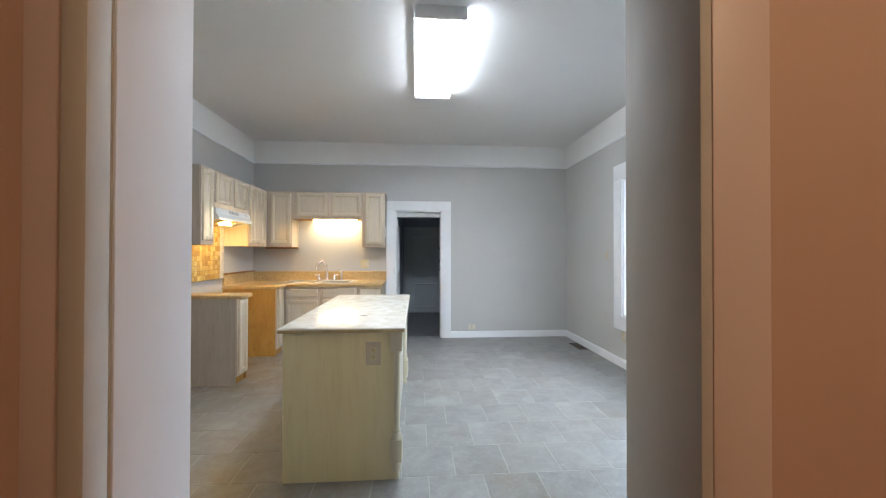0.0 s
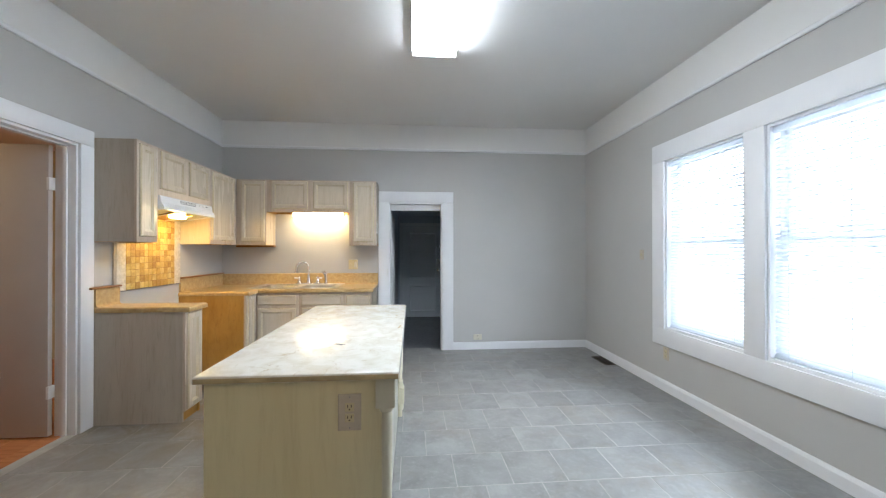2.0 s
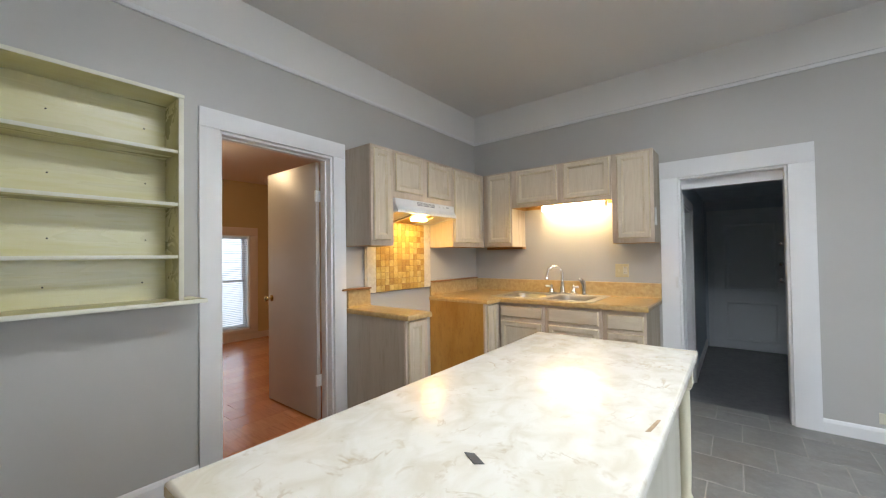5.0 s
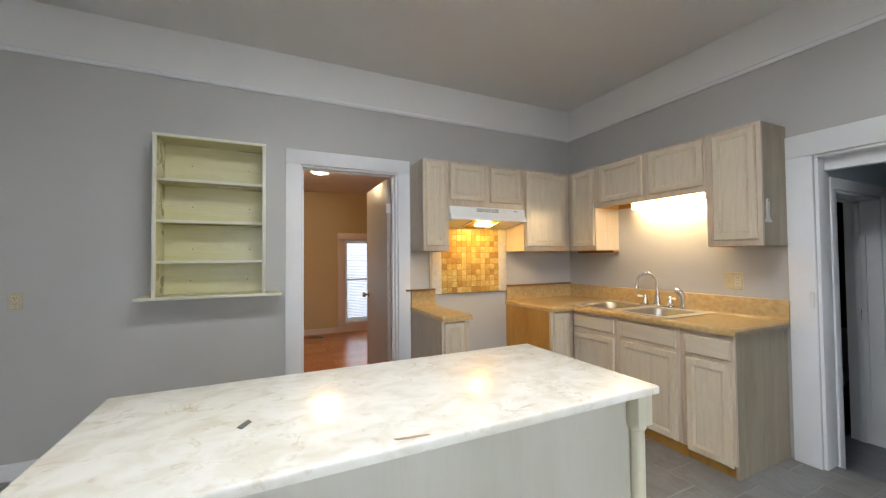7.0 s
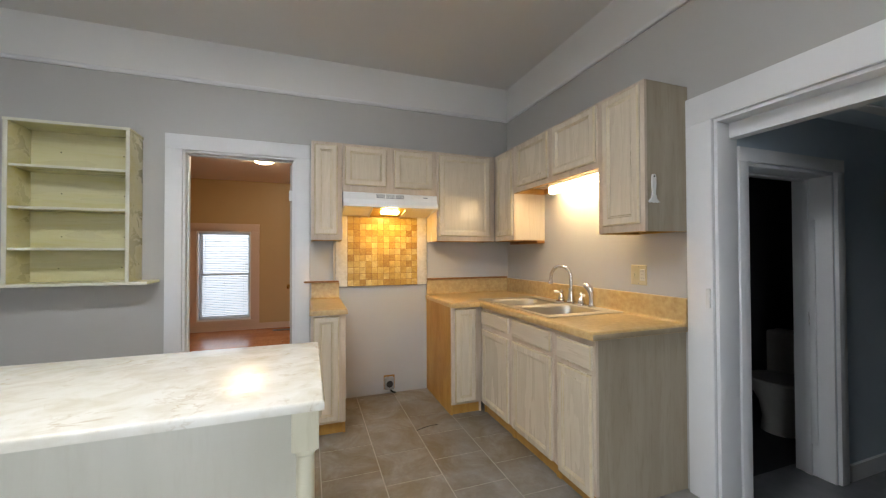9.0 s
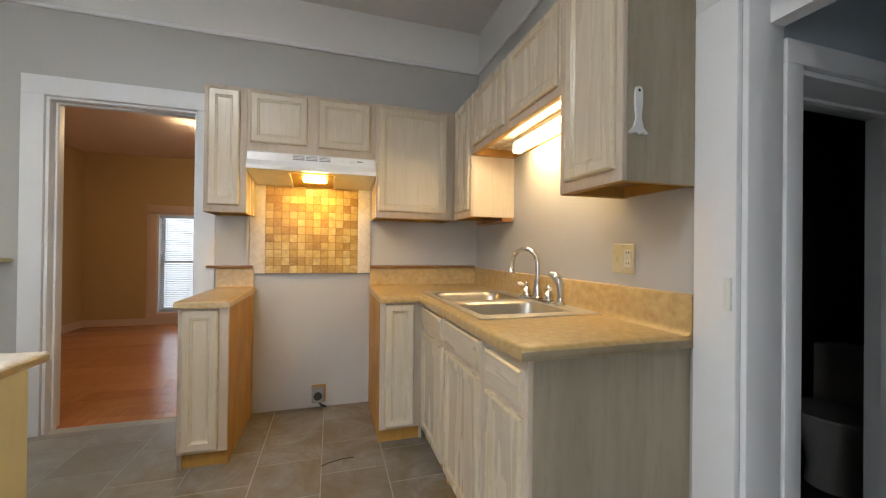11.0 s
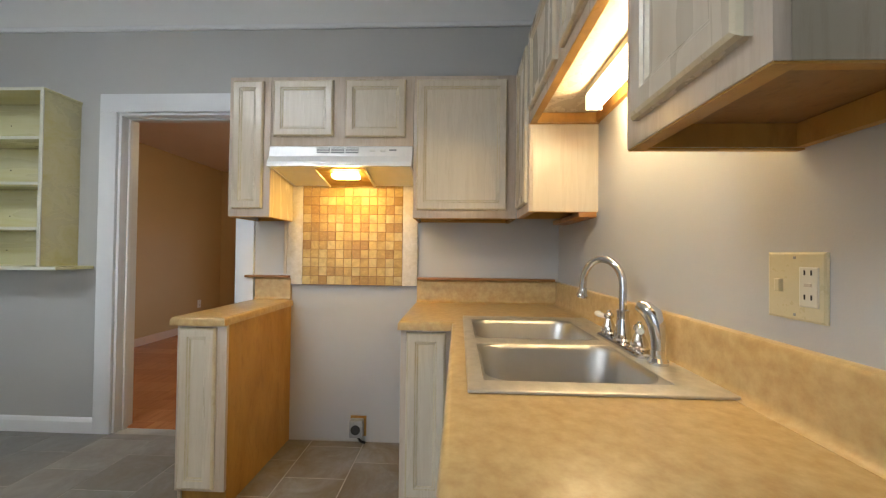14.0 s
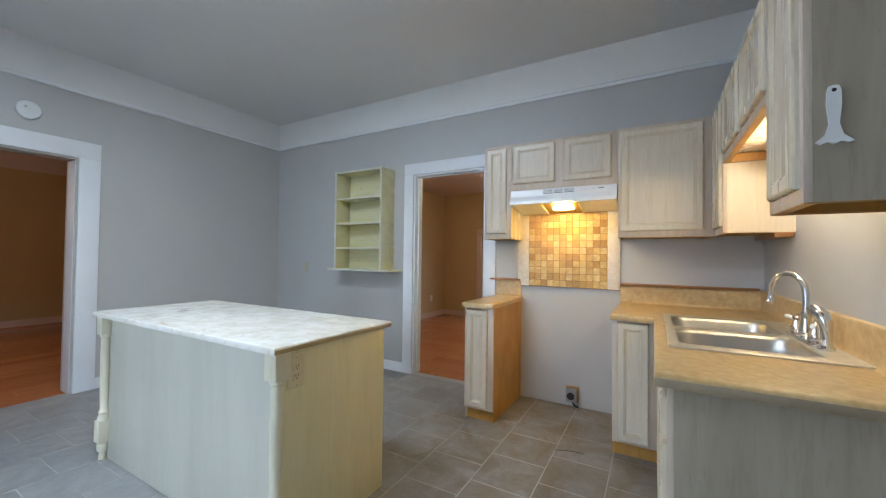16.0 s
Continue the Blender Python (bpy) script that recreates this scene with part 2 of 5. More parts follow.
def brushed_paint(name, top, under, dark, stretch):
    """Thin brushed coat: the yellowed wood shows through in long uneven strokes."""
    m, t, p = nodes_of(name)
    v = coords(t, stretch)
    strokes, patches = grain(t, v, 9, 6, 0.65, 0.3), grain(t, v, 1.6, 4, 0.6, 0.8)
    c = mixed(t, ramp(t, patches, 0.35, 0.68), top, under)
    c = mixed(t, ramp(t, strokes, 0.45, 0.75, 0.0, 0.55), c, top)
    c = mixed(t, ramp(t, grain(t, v, 22, 5, 0.7), 0.60, 0.80, 0.0, 0.5), c, dark)
    t.links.new(c, p.inputs["Base Color"])
    t.links.new(ramp(t, patches, 0.3, 0.7, 0.22, 0.38), p.inputs["Roughness"])
    bump(t, p, strokes, 0.15, 0.0015)
    return m


M_SHELF = brushed_paint("ivory_brushed_paint", (0.69, 0.65, 0.42), (0.61, 0.555, 0.24), (0.50, 0.43, 0.17), (3, 0.35, 4))
M_SHELFEDGE = paint("white_shelf_edge_paint", (0.72, 0.71, 0.62), (0.66, 0.64, 0.50), 0.35, 6.0, 0.08, 60.0, True)
M_STEEL = plain("brushed_steel", (0.70, 0.66, 0.59), 0.44, 0.85, 0.10, 22)
M_BOWL = plain("brushed_steel_bowl", (0.45, 0.435, 0.41), 0.40, 1.0, 0.06, 5)
M_CHROME = plain("chrome", (0.72, 0.72, 0.73), 0.08, 1.0, 0.02)
M_BRASS = plain("brass", (0.60, 0.42, 0.16), 0.25, 1.0, 0.05)
M_ENAMEL = plain("white_enamel", (0.80, 0.80, 0.80), 0.22, 0, 0.02)
M_PORCELAIN = plain("white_porcelain", (0.82, 0.80, 0.76), 0.12, 0, 0.02)
M_ALMOND = plain("almond_plastic", (0.62, 0.54, 0.33), 0.3, 0, 0.04)
M_WHITEPL = plain("white_plastic", (0.76, 0.76, 0.74), 0.35, 0, 0.03)
M_BEIGEPL = plain("beige_plastic", (0.56, 0.485, 0.37), 0.4, 0, 0.06)
M_BONE = plain("bone_plastic", (0.66, 0.62, 0.50), 0.35, 0, 0.03)
M_TOILETDIM = plain("porcelain_dimmed_grey", (0.44, 0.42, 0.38), 0.45, 0, 0.05)
M_EDGE = plain("worn_tan_edge", (0.50, 0.39, 0.20), 0.4, 0, 0.16, 12)
M_ENDSHADE = plain("scuffed_end_shade", (0.33, 0.255, 0.16), 0.5, 0, 0.12, 18)
M_DARK = plain("black_slot", (0.015, 0.014, 0.013), 0.6, 0, 0.1)
M_GREYBOX = plain("grey_metal_box", (0.32, 0.32, 0.31), 0.45, 0.3, 0.1)
M_VENTGREY = plain("grey_vent_slot", (0.25, 0.26, 0.28), 0.5)
M_BRONZE = plain("brown_register_metal", (0.10, 0.075, 0.055), 0.45, 0.6, 0.1)
M_CREAMED = plain("yellowed_enamel", (0.80, 0.75, 0.56), 0.35, 0, 0.04, 10)
M_FILTER = plain("amber_hood_filter", (0.42, 0.28, 0.10), 0.4, 0.8, 0.1)
M_FILM = plain("grey_residue", (0.10, 0.10, 0.10), 0.5)
M_RUST = plain("rust_stain", (0.42, 0.28, 0.15), 0.6, 0, 0.2)
M_DOOR = paint("white_door_paint", (0.45, 0.405, 0.36), (0.49, 0.445, 0.40), 0.4, 2.0, 0.1)
M_FIXTURE = glowing("fixture_diffuser", (0.92, 0.97, 1.0), FIXTURE)
M_HOODBULB = glowing("hood_bulb", (1.0, 0.61, 0.14), HOOD_BULB)
M_STRIP = glowing("warm_fluorescent", (1.0, 0.76, 0.40), STRIP)
M_DOME = glowing("warm_dome_glass", (1.0, 0.74, 0.42), DOME)
M_NEARDOME = glowing("warm_dome_glass_front_room", (1.0, 0.70, 0.42), NEAR_DOME)


def blind_material():
    m, t, p = nodes_of("white_blind_slat")
    p.inputs["Base Color"].default_value = (0.62, 0.63, 0.65, 1)
    p.inputs["Roughness"].default_value = 0.4
    tr, mx = t.nodes.new("ShaderNodeBsdfTranslucent"), t.nodes.new("ShaderNodeMixShader")
    tr.inputs[0].default_value = (0.75, 0.78, 0.80, 1)
    mx.inputs[0].default_value = 0.6
    t.links.new(p.outputs[0], mx.inputs[1])
    t.links.new(tr.outputs[0], mx.inputs[2])
    t.links.new(mx.outputs[0], t.nodes["Material Output"].inputs[0])
    return m


M_BLIND = blind_material()


def glass_material():
    m, t, p = nodes_of("window_glass")
    p.inputs["Roughness"].default_value = 0.0
    p.inputs["Transmission Weight"].default_value = 1.0
    p.inputs["IOR"].default_value = 1.45
    return m


M_GLASS = glass_material()


def laminate_material():
    """Orange laminate boards."""
    m, t, p = nodes_of("orange_laminate_board")
    v = coords(t, (0.6, 8, 8))
    info = t.nodes.new("ShaderNodeObjectInfo")
    c = mixed(t, info.outputs["Random"], (0.36, 0.13, 0.05), (0.44, 0.18, 0.07))
    c = mixed(t, ramp(t, grain(t, v, 6, 6, 0.7, 0.4), 0.45, 0.75, 0.0, 0.7), c, (0.26, 0.085, 0.03))
    t.links.new(c, p.inputs["Base Color"])
    p.inputs["Roughness"].default_value = 0.22
    return m


M_LAMINATE = laminate_material()


# ---- geometry helpers ----
def box(bm, x0, x1, y0, y1, z0, z1, r=0.0, segments=2):
    vs = [bm.verts.new((x, y, z)) for x in (x0, x1) for y in (y0, y1) for z in (z0, z1)]
    fs = [bm.faces.new([vs[i] for i in q]) for q in ((0, 1, 3, 2), (4, 6, 7, 5), (0, 4, 5, 1), (2, 3, 7, 6), (0, 2, 6, 4), (1, 5, 7, 3))]
    if r > 0:
        es = list({e for f in fs for e in f.edges})
        bmesh.ops.bevel(bm, geom=es, offset=r, segments=segments, affect="EDGES", profile=0.5)
    return bm


def boxed(*a, **k):
    return box(bmesh.new(), *a, **k)


def rings(bm, loops, close=True, cap0=True, cap1=True):
    """Join loops of equally many places by quads."""
    vl = [[bm.verts.new(p) for p in loop] for loop in loops]
    n = len(vl[0])
    for a, b in zip(vl, vl[1:]):
        for i in range(n if close else n - 1):
            j = (i + 1) % n
            bm.faces.new((a[i], a[j], b[j], b[i]))
    if cap0:
        bm.faces.new(list(reversed(vl[0])))
    if cap1:
        bm.faces.new(vl[-1])
    bmesh.ops.recalc_face_normals(bm, faces=bm.faces)
    return bm


def panel(origin, u, v, n, w, h, profile):
    """A framed panel: rectangles inset by profile's first number, raised along n by its second."""
    o, u, v, n = Vector(origin), Vector(u), Vector(v), Vector(n)
    loops = [[o + u * a + v * b + n * d for a, b in ((i, i), (w - i, i), (w - i, h - i), (i, h - i))] for i, d in profile]
    return rings(bmesh.new(), loops)


def lathe(bm, cx, cy, profile, seg=20, axis="z"):
    def place(r, z, a):
        if axis == "z":
            return (cx + r * math.cos(a), cy + r * math.sin(a), z)
        if axis == "y":
            return (cx + r * math.cos(a), z, cy + r * math.sin(a))
        return (z, cx + r * math.cos(a), cy + r * math.sin(a))
    return rings(bm, [[place(max(r, 0.0005), z, 2 * math.pi * k / seg) for k in range(seg)] for r, z in profile])


def sweep(bm, pts, radii, seg=12):
    pts = [Vector(p) for p in pts]
    if not isinstance(radii, (list, tuple)):
        radii = [radii] * len(pts)
    loops, side = [], None
    for i, p in enumerate(pts):
        d = (pts[min(i + 1, len(pts) - 1)] - pts[max(i - 1, 0)]).normalized()
        if side is None:
            side = d.orthogonal().normalized()
        side = (side - d * side.dot(d)).normalized()
        up = d.cross(side)
        loops.append([p + (side * math.cos(a) + up * math.sin(a)) * radii[i] for a in [2 * math.pi * k / seg for k in range(seg)]])
    return rings(bm, loops)


def prism(bm, outline, axis, a, b):
    """An outline of two coordinates drawn out along the third axis from a to b."""
    def place(p, q, c):
        return {"x": (c, p, q), "y": (p, c, q), "z": (p, q, c)}[axis]
    return rings(bm, [[place(p, q, c) for p, q in outline] for c in (a, b)])


def rounded(x0, x1, y0, y1, r, n=5):
    out = []
    for cx, cy, s in ((x1 - r, y1 - r, 0), (x0 + r, y1 - r, 90), (x0 + r, y0 + r, 180), (x1 - r, y0 + r, 270)):
        for k in range(n + 1):
            a = radians(s + 90 * k / n)
            out.append((cx + r * math.cos(a), cy + r * math.sin(a)))
    return out


BASES = {}


def finish(ob, bm, smooth):
    bmesh.ops.recalc_face_normals(bm, faces=bm.faces)
    bm.to_mesh(ob.data)
    bm.free()
    if smooth:
        ob.data.polygons.foreach_set("use_smooth", [True] * len(ob.data.polygons))
        ob.data.set_sharp_from_angle(angle=radians(35))


def thing(name, base, label, category, group=""):
    ob = tagged(new(name), label, category, group)
    ob.location = base
    BASES[ob.name] = Vector(base)
    return ob


def part(name, bm, material, parent, label="", smooth=True):
    """One mesh under a thing or a part, given in world places."""
    ob = new(name, bpy.data.meshes.new(name))
    base = BASES[parent.name]
    bmesh.ops.translate(bm, verts=bm.verts, vec=-base)
    finish(ob, bm, smooth)
    ob.data.materials.append(material)
    ob.parent = parent
    BASES[ob.name] = base
    return tagged(ob, label)


def single(name, bm, material, label, category, kind="", group="", smooth=True):
    """A thing that is one mesh, with its origin at the foot of its middle."""
    lo = [min(v.co[i] for v in bm.verts) for i in range(3)]
    hi = [max(v.co[i] for v in bm.verts) for i in range(3)]
    base = Vector(((lo[0] + hi[0]) / 2, (lo[1] + hi[1]) / 2, lo[2]))
    bmesh.ops.translate(bm, verts=bm.verts, vec=-base)
    ob = new(name, bpy.data.meshes.new(name))
    finish(ob, bm, smooth)
    for m in material if isinstance(material, (list, tuple)) else [material]:
        ob.data.materials.append(m)
    ob.location = base
    BASES[ob.name] = base
    return tagged(ob, label, category, group, kind)


def structure(name, boxes, material, label, category):
    bm = bmesh.new()
    for b in boxes:
        box(bm, *b)
    return single(name, bm, material, label, category, "structure", smooth=False)

# ---- structure: kitchen ----
X0, X1, Y0, Y1, TOP, RAIL = -2.21, 2.65, 0.46, 5.61, 3.03, 2.69


def wall_y(name, x, xo, y0, y1, top, holes, material, label, base=0):
    """A wall along y between x and xo, with holes (y0, y1, z0, z1) in order of y."""
    out, y, a, b = [], y0, min(x, xo), max(x, xo)
    for h0, h1, z0, z1 in holes:
        out.append((a, b, y, h0, base, top))
        if z0 > 0:
            out.append((a, b, h0, h1, base, z0))
        out.append((a, b, h0, h1, z1, top))
        y = h1
    out.append((a, b, y, y1, base, top))
    return structure(name, out, material, label, "wall")


def wall_x(name, y, yo, x0, x1, top, holes, material, label):
    out, x, a, b = [], x0, min(y, yo), max(y, yo)
    for h0, h1, z0, z1 in holes:
        out.append((x, h0, a, b, 0, top))
        out.append((h0, h1, a, b, z1, top))
        x = h1
    out.append((x, x1, a, b, 0, top))
    return structure(name, out, material, label, "wall")


wall_y("wall_west", X0, -2.28, Y0, Y1, RAIL, [(2.697, 3.53, 0, 2.13)], M_WALL, "grey painted kitchen wall behind the cabinets")
wall_y("wall_east", X1, 2.85, Y0, Y1, RAIL, [(1.99, 2.935, 0.595, 2.20), (3.10, 3.96, 0.595, 2.20)], M_WALL, "grey painted kitchen wall with two windows")
wall_x("wall_north", Y1, 5.73, -2.28, 2.85, RAIL, [(-0.075, 0.64, 0, 1.985)], M_WALL, "grey painted kitchen wall with the hall opening")
wall_x("wall_south", Y0, 0.38, -2.28, 2.85, RAIL, [(-0.16, 0.675, 0, 2.10)], M_WALL, "grey painted kitchen wall with an open doorway")
structure("wall_west_upper", [(-2.28, X0, Y0, Y1, RAIL, TOP)], M_BAND, "white upper band of kitchen wall", "wall")
structure("wall_east_upper", [(X1, 2.85, Y0, Y1, RAIL, TOP)], M_BAND, "white upper band of kitchen wall", "wall")
structure("wall_north_upper", [(-2.28, 2.85, Y1, 5.73, RAIL, TOP)], M_BAND, "white upper band of kitchen wall", "wall")
structure("wall_south_upper", [(-2.28, 2.85, 0.38, Y0, RAIL, TOP)], M_BAND, "white upper band of kitchen wall", "wall")
structure("ceiling", [(-2.28, 2.85, 0.38, 5.73, TOP, TOP + 0.1)], M_CEIL, "white painted kitchen ceiling", "ceiling")


def moulding(name, runs, outline_of, material, label, category):
    bm = bmesh.new()
    for axis, a, b, at, way in runs:
        pts = [(at + way * d, z) for d, z in outline_of]
        prism(bm, pts if axis == "y" else pts, "y" if axis == "y" else "x", a, b)
    return single(name, bm, material, label, category, "structure", smooth=False)


RAIL_SHAPE = [(0, RAIL - 0.012), (0.014, RAIL - 0.012), (0.02, RAIL), (0.02, RAIL + 0.012), (0.008, RAIL + 0.022), (0, RAIL + 0.022)]
moulding("picture_rail_trim", [("y", Y0, Y1, X0, 1), ("y", Y0, Y1, X1, -1), ("x", X0 + 0.02, X1 - 0.02, Y1, -1), ("x", X0 + 0.02, X1 - 0.02, Y0, 1)],
         RAIL_SHAPE, M_TRIM, "white picture rail round the kitchen", "trim")
BASE_SHAPE = [(0, 0), (0.016, 0), (0.016, 0.075), (0.010, 0.092), (0.004, 0.10), (0, 0.10)]
moulding("baseboard", [("y", Y0, 2.582, X0, 1), ("y", Y0, Y1, X1, -1), ("x", 0.79, X1 - 0.016, Y1, -1), ("x", X0 + 0.016, -0.31, Y0, 1), ("x", 0.83, X1 - 0.016, Y0, 1)],
         BASE_SHAPE, M_TRIM, "white baseboard along kitchen walls", "baseboard")


def casing(name, axis, at, way, a, b, top, w, label, material, thick=0.02, wb=None, head=None, deep=None, base=0):
    """Door casing on a wall face: two legs and a head."""
    wb, head = wb or w, head or w
    ob = thing(name, ((a + b) / 2, at, 0) if axis == "x" else (at, (a + b) / 2, 0), label, "door casing")
    tagged(ob, kind="structure")
    p, q = sorted((at, at + way * thick))
    for nm, s, e, z0, z1 in (("leg", a - w, a, base, top), ("leg", b, b + wb, base, top), ("head", a - w, b + wb, top, top + head)):
        if deep and s == b:
            s, q = s + 0.060, at + deep
        bm = boxed(s, e, p, q, z0, z1, r=0.003) if axis == "x" else boxed(p, q, s, e, z0, z1, r=0.003)
        q = max(at, at + way * thick)
        part(nm, bm, material, ob)
    return ob


def lining(name, axis, a, b, p, q, top, material, label, stop=None, base=0):
    """Boards that line an opening through a wall between p and q."""
    ob = thing(name, ((a + b) / 2, p, 0) if axis == "x" else (p, (a + b) / 2, 0), label, "door jamb")
    tagged(ob, kind="structure")
    t = 0.018
    for nm, s, e, z0, z1 in (("jamb", a, a + t, base, top - t), ("jamb", b - t, b, base, top - t), ("head_jamb", a, b, top - t, top)):
        bm = boxed(s, e, p, q, z0, z1, r=0.002) if axis == "x" else boxed(p, q, s, e, z0, z1, r=0.002)
        part(nm, bm, material, ob)
    if stop:
        for nm, s, e, z0, z1 in (("stop", a + t, a + t + 0.012, base, top - t - 0.012), ("stop", b - t - 0.012, b - t, base, top - t - 0.012), ("stop", a + t, b - t, top - t - 0.012, top - t)):
            bm = boxed(s, e, *stop, z0, z1, r=0.002) if axis == "x" else boxed(*stop, s, e, z0, z1, r=0.002)
            part(nm, bm, material, ob)
    return ob


casing("door_1_casing", "y", X0, 1, 2.697, 3.53, 2.13, 0.115, "white casing round the side room door", M_TRIM, head=0.12)
lining("door_1_jamb", "y", 2.697, 3.53, -2.35, X0, 2.13, M_TRIM, "white jamb of the side room door", (-2.30, -2.265))
casing("door_2_casing", "x", Y1, -1, -0.075, 0.64, 1.985, 0.138, "white casing round the hall opening", M_TRIM, wb=0.15, head=0.147)
lining("door_2_jamb", "x", -0.075, 0.64, Y1, 5.76, 1.985, M_TRIM, "white jamb of the hall opening")
structure("door_2_header_trim", [(-0.057, 0.622, 5.70, 5.76, 1.89, 1.967)], M_TRIM, "white header board in the hall opening", "trim")
casing("door_3_casing", "x", Y0, 1, -0.16, 0.675, 2.10, 0.15, "white casing round the front room doorway", M_TRIM, deep=0.16)
# the deep casing leg is darkened in colour, as its face is unlit
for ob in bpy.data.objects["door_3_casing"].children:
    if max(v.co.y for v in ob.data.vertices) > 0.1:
        ob.data.materials[0] = M_JAMBDIM
lining("door_3_jamb", "x", -0.16, 0.675, 0.292, Y0, 2.10, M_JAMBDIM, "painted jamb of the front room doorway, dimmed for shade")
casing("door_3_back_casing", "x", 0.30, -1, -0.16, 0.675, 2.10, 0.09, "rose painted casing on the front room side", M_PINK, thick=0.009)
j3 = bpy.data.objects["door_3_jamb"]
part("jamb_face", boxed(-0.142, -0.1385, 0.294, Y0 - 0.001, 0, 2.08, r=0.001), M_JAMBLIT, j3, "white jamb face, kept light as the sunlit side")
part("edge_bead", boxed(-0.172, -0.1395, 0.252, 0.2905, 0, 2.08, r=0.006), M_JAMBDIM, j3)

# ---- structure: front room, side room, hall, bathroom ----
wall_x("front_room_wall_north", 0.30, 0.38, -3.2, 3.4, TOP, [(-0.16, 0.675, 0, 2.10)], M_ROSE, "terracotta rose painted front room wall")
structure("front_room_wall_south", [(-3.2, 3.4, -4.37, -4.27, 0, 2.62)], M_TAN, "tan painted front room wall", "wall")
structure("front_room_wall_south_upper", [(-3.2, 3.4, -4.37, -4.27, 2.62, TOP)], M_PINK, "rose painted upper band of front room wall", "wall")
structure("front_room_wall_west", [(-3.3, -3.2, -4.37, 0.38, 0, TOP)], M_TAN, "tan painted front room wall", "wall")
structure("front_room_wall_east", [(3.4, 3.5, -4.37, 0.38, 0, TOP)], M_TAN, "tan painted front room wall", "wall")
structure("front_room_ceiling", [(-3.3, 3.5, -4.37, 0.38, TOP, TOP + 0.1)], M_PINK, "rose painted front room ceiling", "ceiling")
structure("front_room_floor", [(-3.3, 3.5, -4.37, 0.40, -0.1, -0.008)], M_STRIPWOOD, "dark underlay of the front room floor", "floor")
structure("front_room_baseboard", [(-3.2, 3.4, -4.27, -4.255, 0, 0.11)], M_PINK, "rose painted baseboard in the front room", "baseboard")

SX, SY0, SY1, STOP_Z = -6.0, 0.93, 5.61, 2.58
wall_y("side_room_wall_east", -2.35, -2.28, SY0, SY1, STOP_Z, [(2.697, 3.53, 0, 2.13)], M_TAN, "tan painted side room wall with the door")
wall_y("side_room_wall_west", SX, -6.2, SY0, SY1, STOP_Z, [(1.86, 2.68, 0.17, 1.70), (3.76, 4.58, 0.17, 1.70)], M_TAN, "tan painted side room wall with two windows")
structure("side_room_wall_south", [(-6.2, -2.28, SY0 - 0.1, SY0, 0, STOP_Z)], M_TAN, "tan painted side room wall", "wall")
structure("side_room_wall_north", [(-6.2, -2.28, SY1, SY1 + 0.1, 0, STOP_Z)], M_TAN, "tan painted side room wall", "wall")
structure("side_room_ceiling", [(-6.2, -2.28, SY0 - 0.1, SY1 + 0.1, STOP_Z, STOP_Z + 0.1)], M_BLUSH, "pale rose side room ceiling", "ceiling")
structure("side_room_floor", [(-6.2, -2.29, SY0 - 0.1, SY1 + 0.1, -0.1, -0.008)], M_STRIPWOOD, "dark underlay of the side room floor", "floor")
structure("side_room_baseboard", [(SX, SX + 0.016, SY0 + 0.016, SY1, 0, 0.10), (SX, -2.35, SY0, SY0 + 0.016, 0, 0.10)], M_PINK, "pale painted baseboard in the side room", "baseboard")

# the hall lies one low step below the kitchen
HX0, HX1, HY1, HTOP, FZ = -0.07, 1.15, 8.70, 2.10, -0.10
wall_y("hall_wall_west", HX0, -0.27, 5.76, HY1, HTOP, [(5.84, 6.64, 0, 1.78)], M_HALL, "blue grey hall wall with the bathroom door", FZ)
structure("hall_wall_east", [(HX1, HX1 + 0.1, 5.76, HY1, FZ, HTOP)], M_HALL, "blue grey hall wall", "wall")
structure("hall_wall_north", [(HX0, HX1, HY1, HY1 + 0.1, FZ, HTOP)], M_HALL, "blue grey hall wall at the back door", "wall")
structure("hall_wall_south", [(0.64, HX1, 5.735, 5.76, FZ, HTOP), (-0.07, 0.64, 5.765, 5.785, 1.99, HTOP)], M_HALL, "blue grey hall wall beside the opening", "wall")
structure("hall_ceiling", [(-0.27, HX1 + 0.1, 5.735, HY1 + 0.1, HTOP, HTOP + 0.08)], M_HALL, "low blue grey hall ceiling", "ceiling")
structure("hall_floor", [(-0.30, HX1 + 0.1, 5.74, HY1 + 0.1, FZ - 0.1, FZ)], M_HALLFLOOR, "dark vinyl hall floor", "floor")
structure("hall_baseboard", [(HX0, HX0 + 0.015, 6.75, HY1, FZ, FZ + 0.1)], M_TRIM, "white baseboard in the hall", "baseboard")
casing("bathroom_door_casing", "y", HX0, 1, 5.84, 6.64, 1.78, 0.075, "white casing round the bathroom doorway", M_TRIM, base=FZ)
lining("bathroom_door_jamb", "y", 5.84, 6.64, -0.27, HX0, 1.78, M_TRIM, "white jamb of the bathroom doorway", (-0.215, -0.18), FZ)
structure("bathroom_wall", [(-2.1, -2.0, 5.73, 7.9, FZ, 2.1), (-2.0, -0.27, 7.8, 7.9, FZ, 2.1), (-2.0, -0.27, 5.735, 5.80, FZ, 2.1)], M_BATHDARK, "bathroom walls coloured near black for the unlit room", "wall")
structure("bathroom_ceiling", [(-2.1, -0.27, 5.73, 7.9, 2.1, 2.18)], M_BATHDARK, "bathroom ceiling coloured near black for the unlit room", "ceiling")
structure("bathroom_floor", [(-2.1, -0.30, 5.735, 7.9, FZ - 0.1, FZ)], M_BATHDARK, "bathroom floor coloured near black for the unlit room", "floor")
hatch = thing("attic_hatch", (0.45, 6.6, HTOP - 0.03), "white framed attic hatch in the hall ceiling", "hatch")
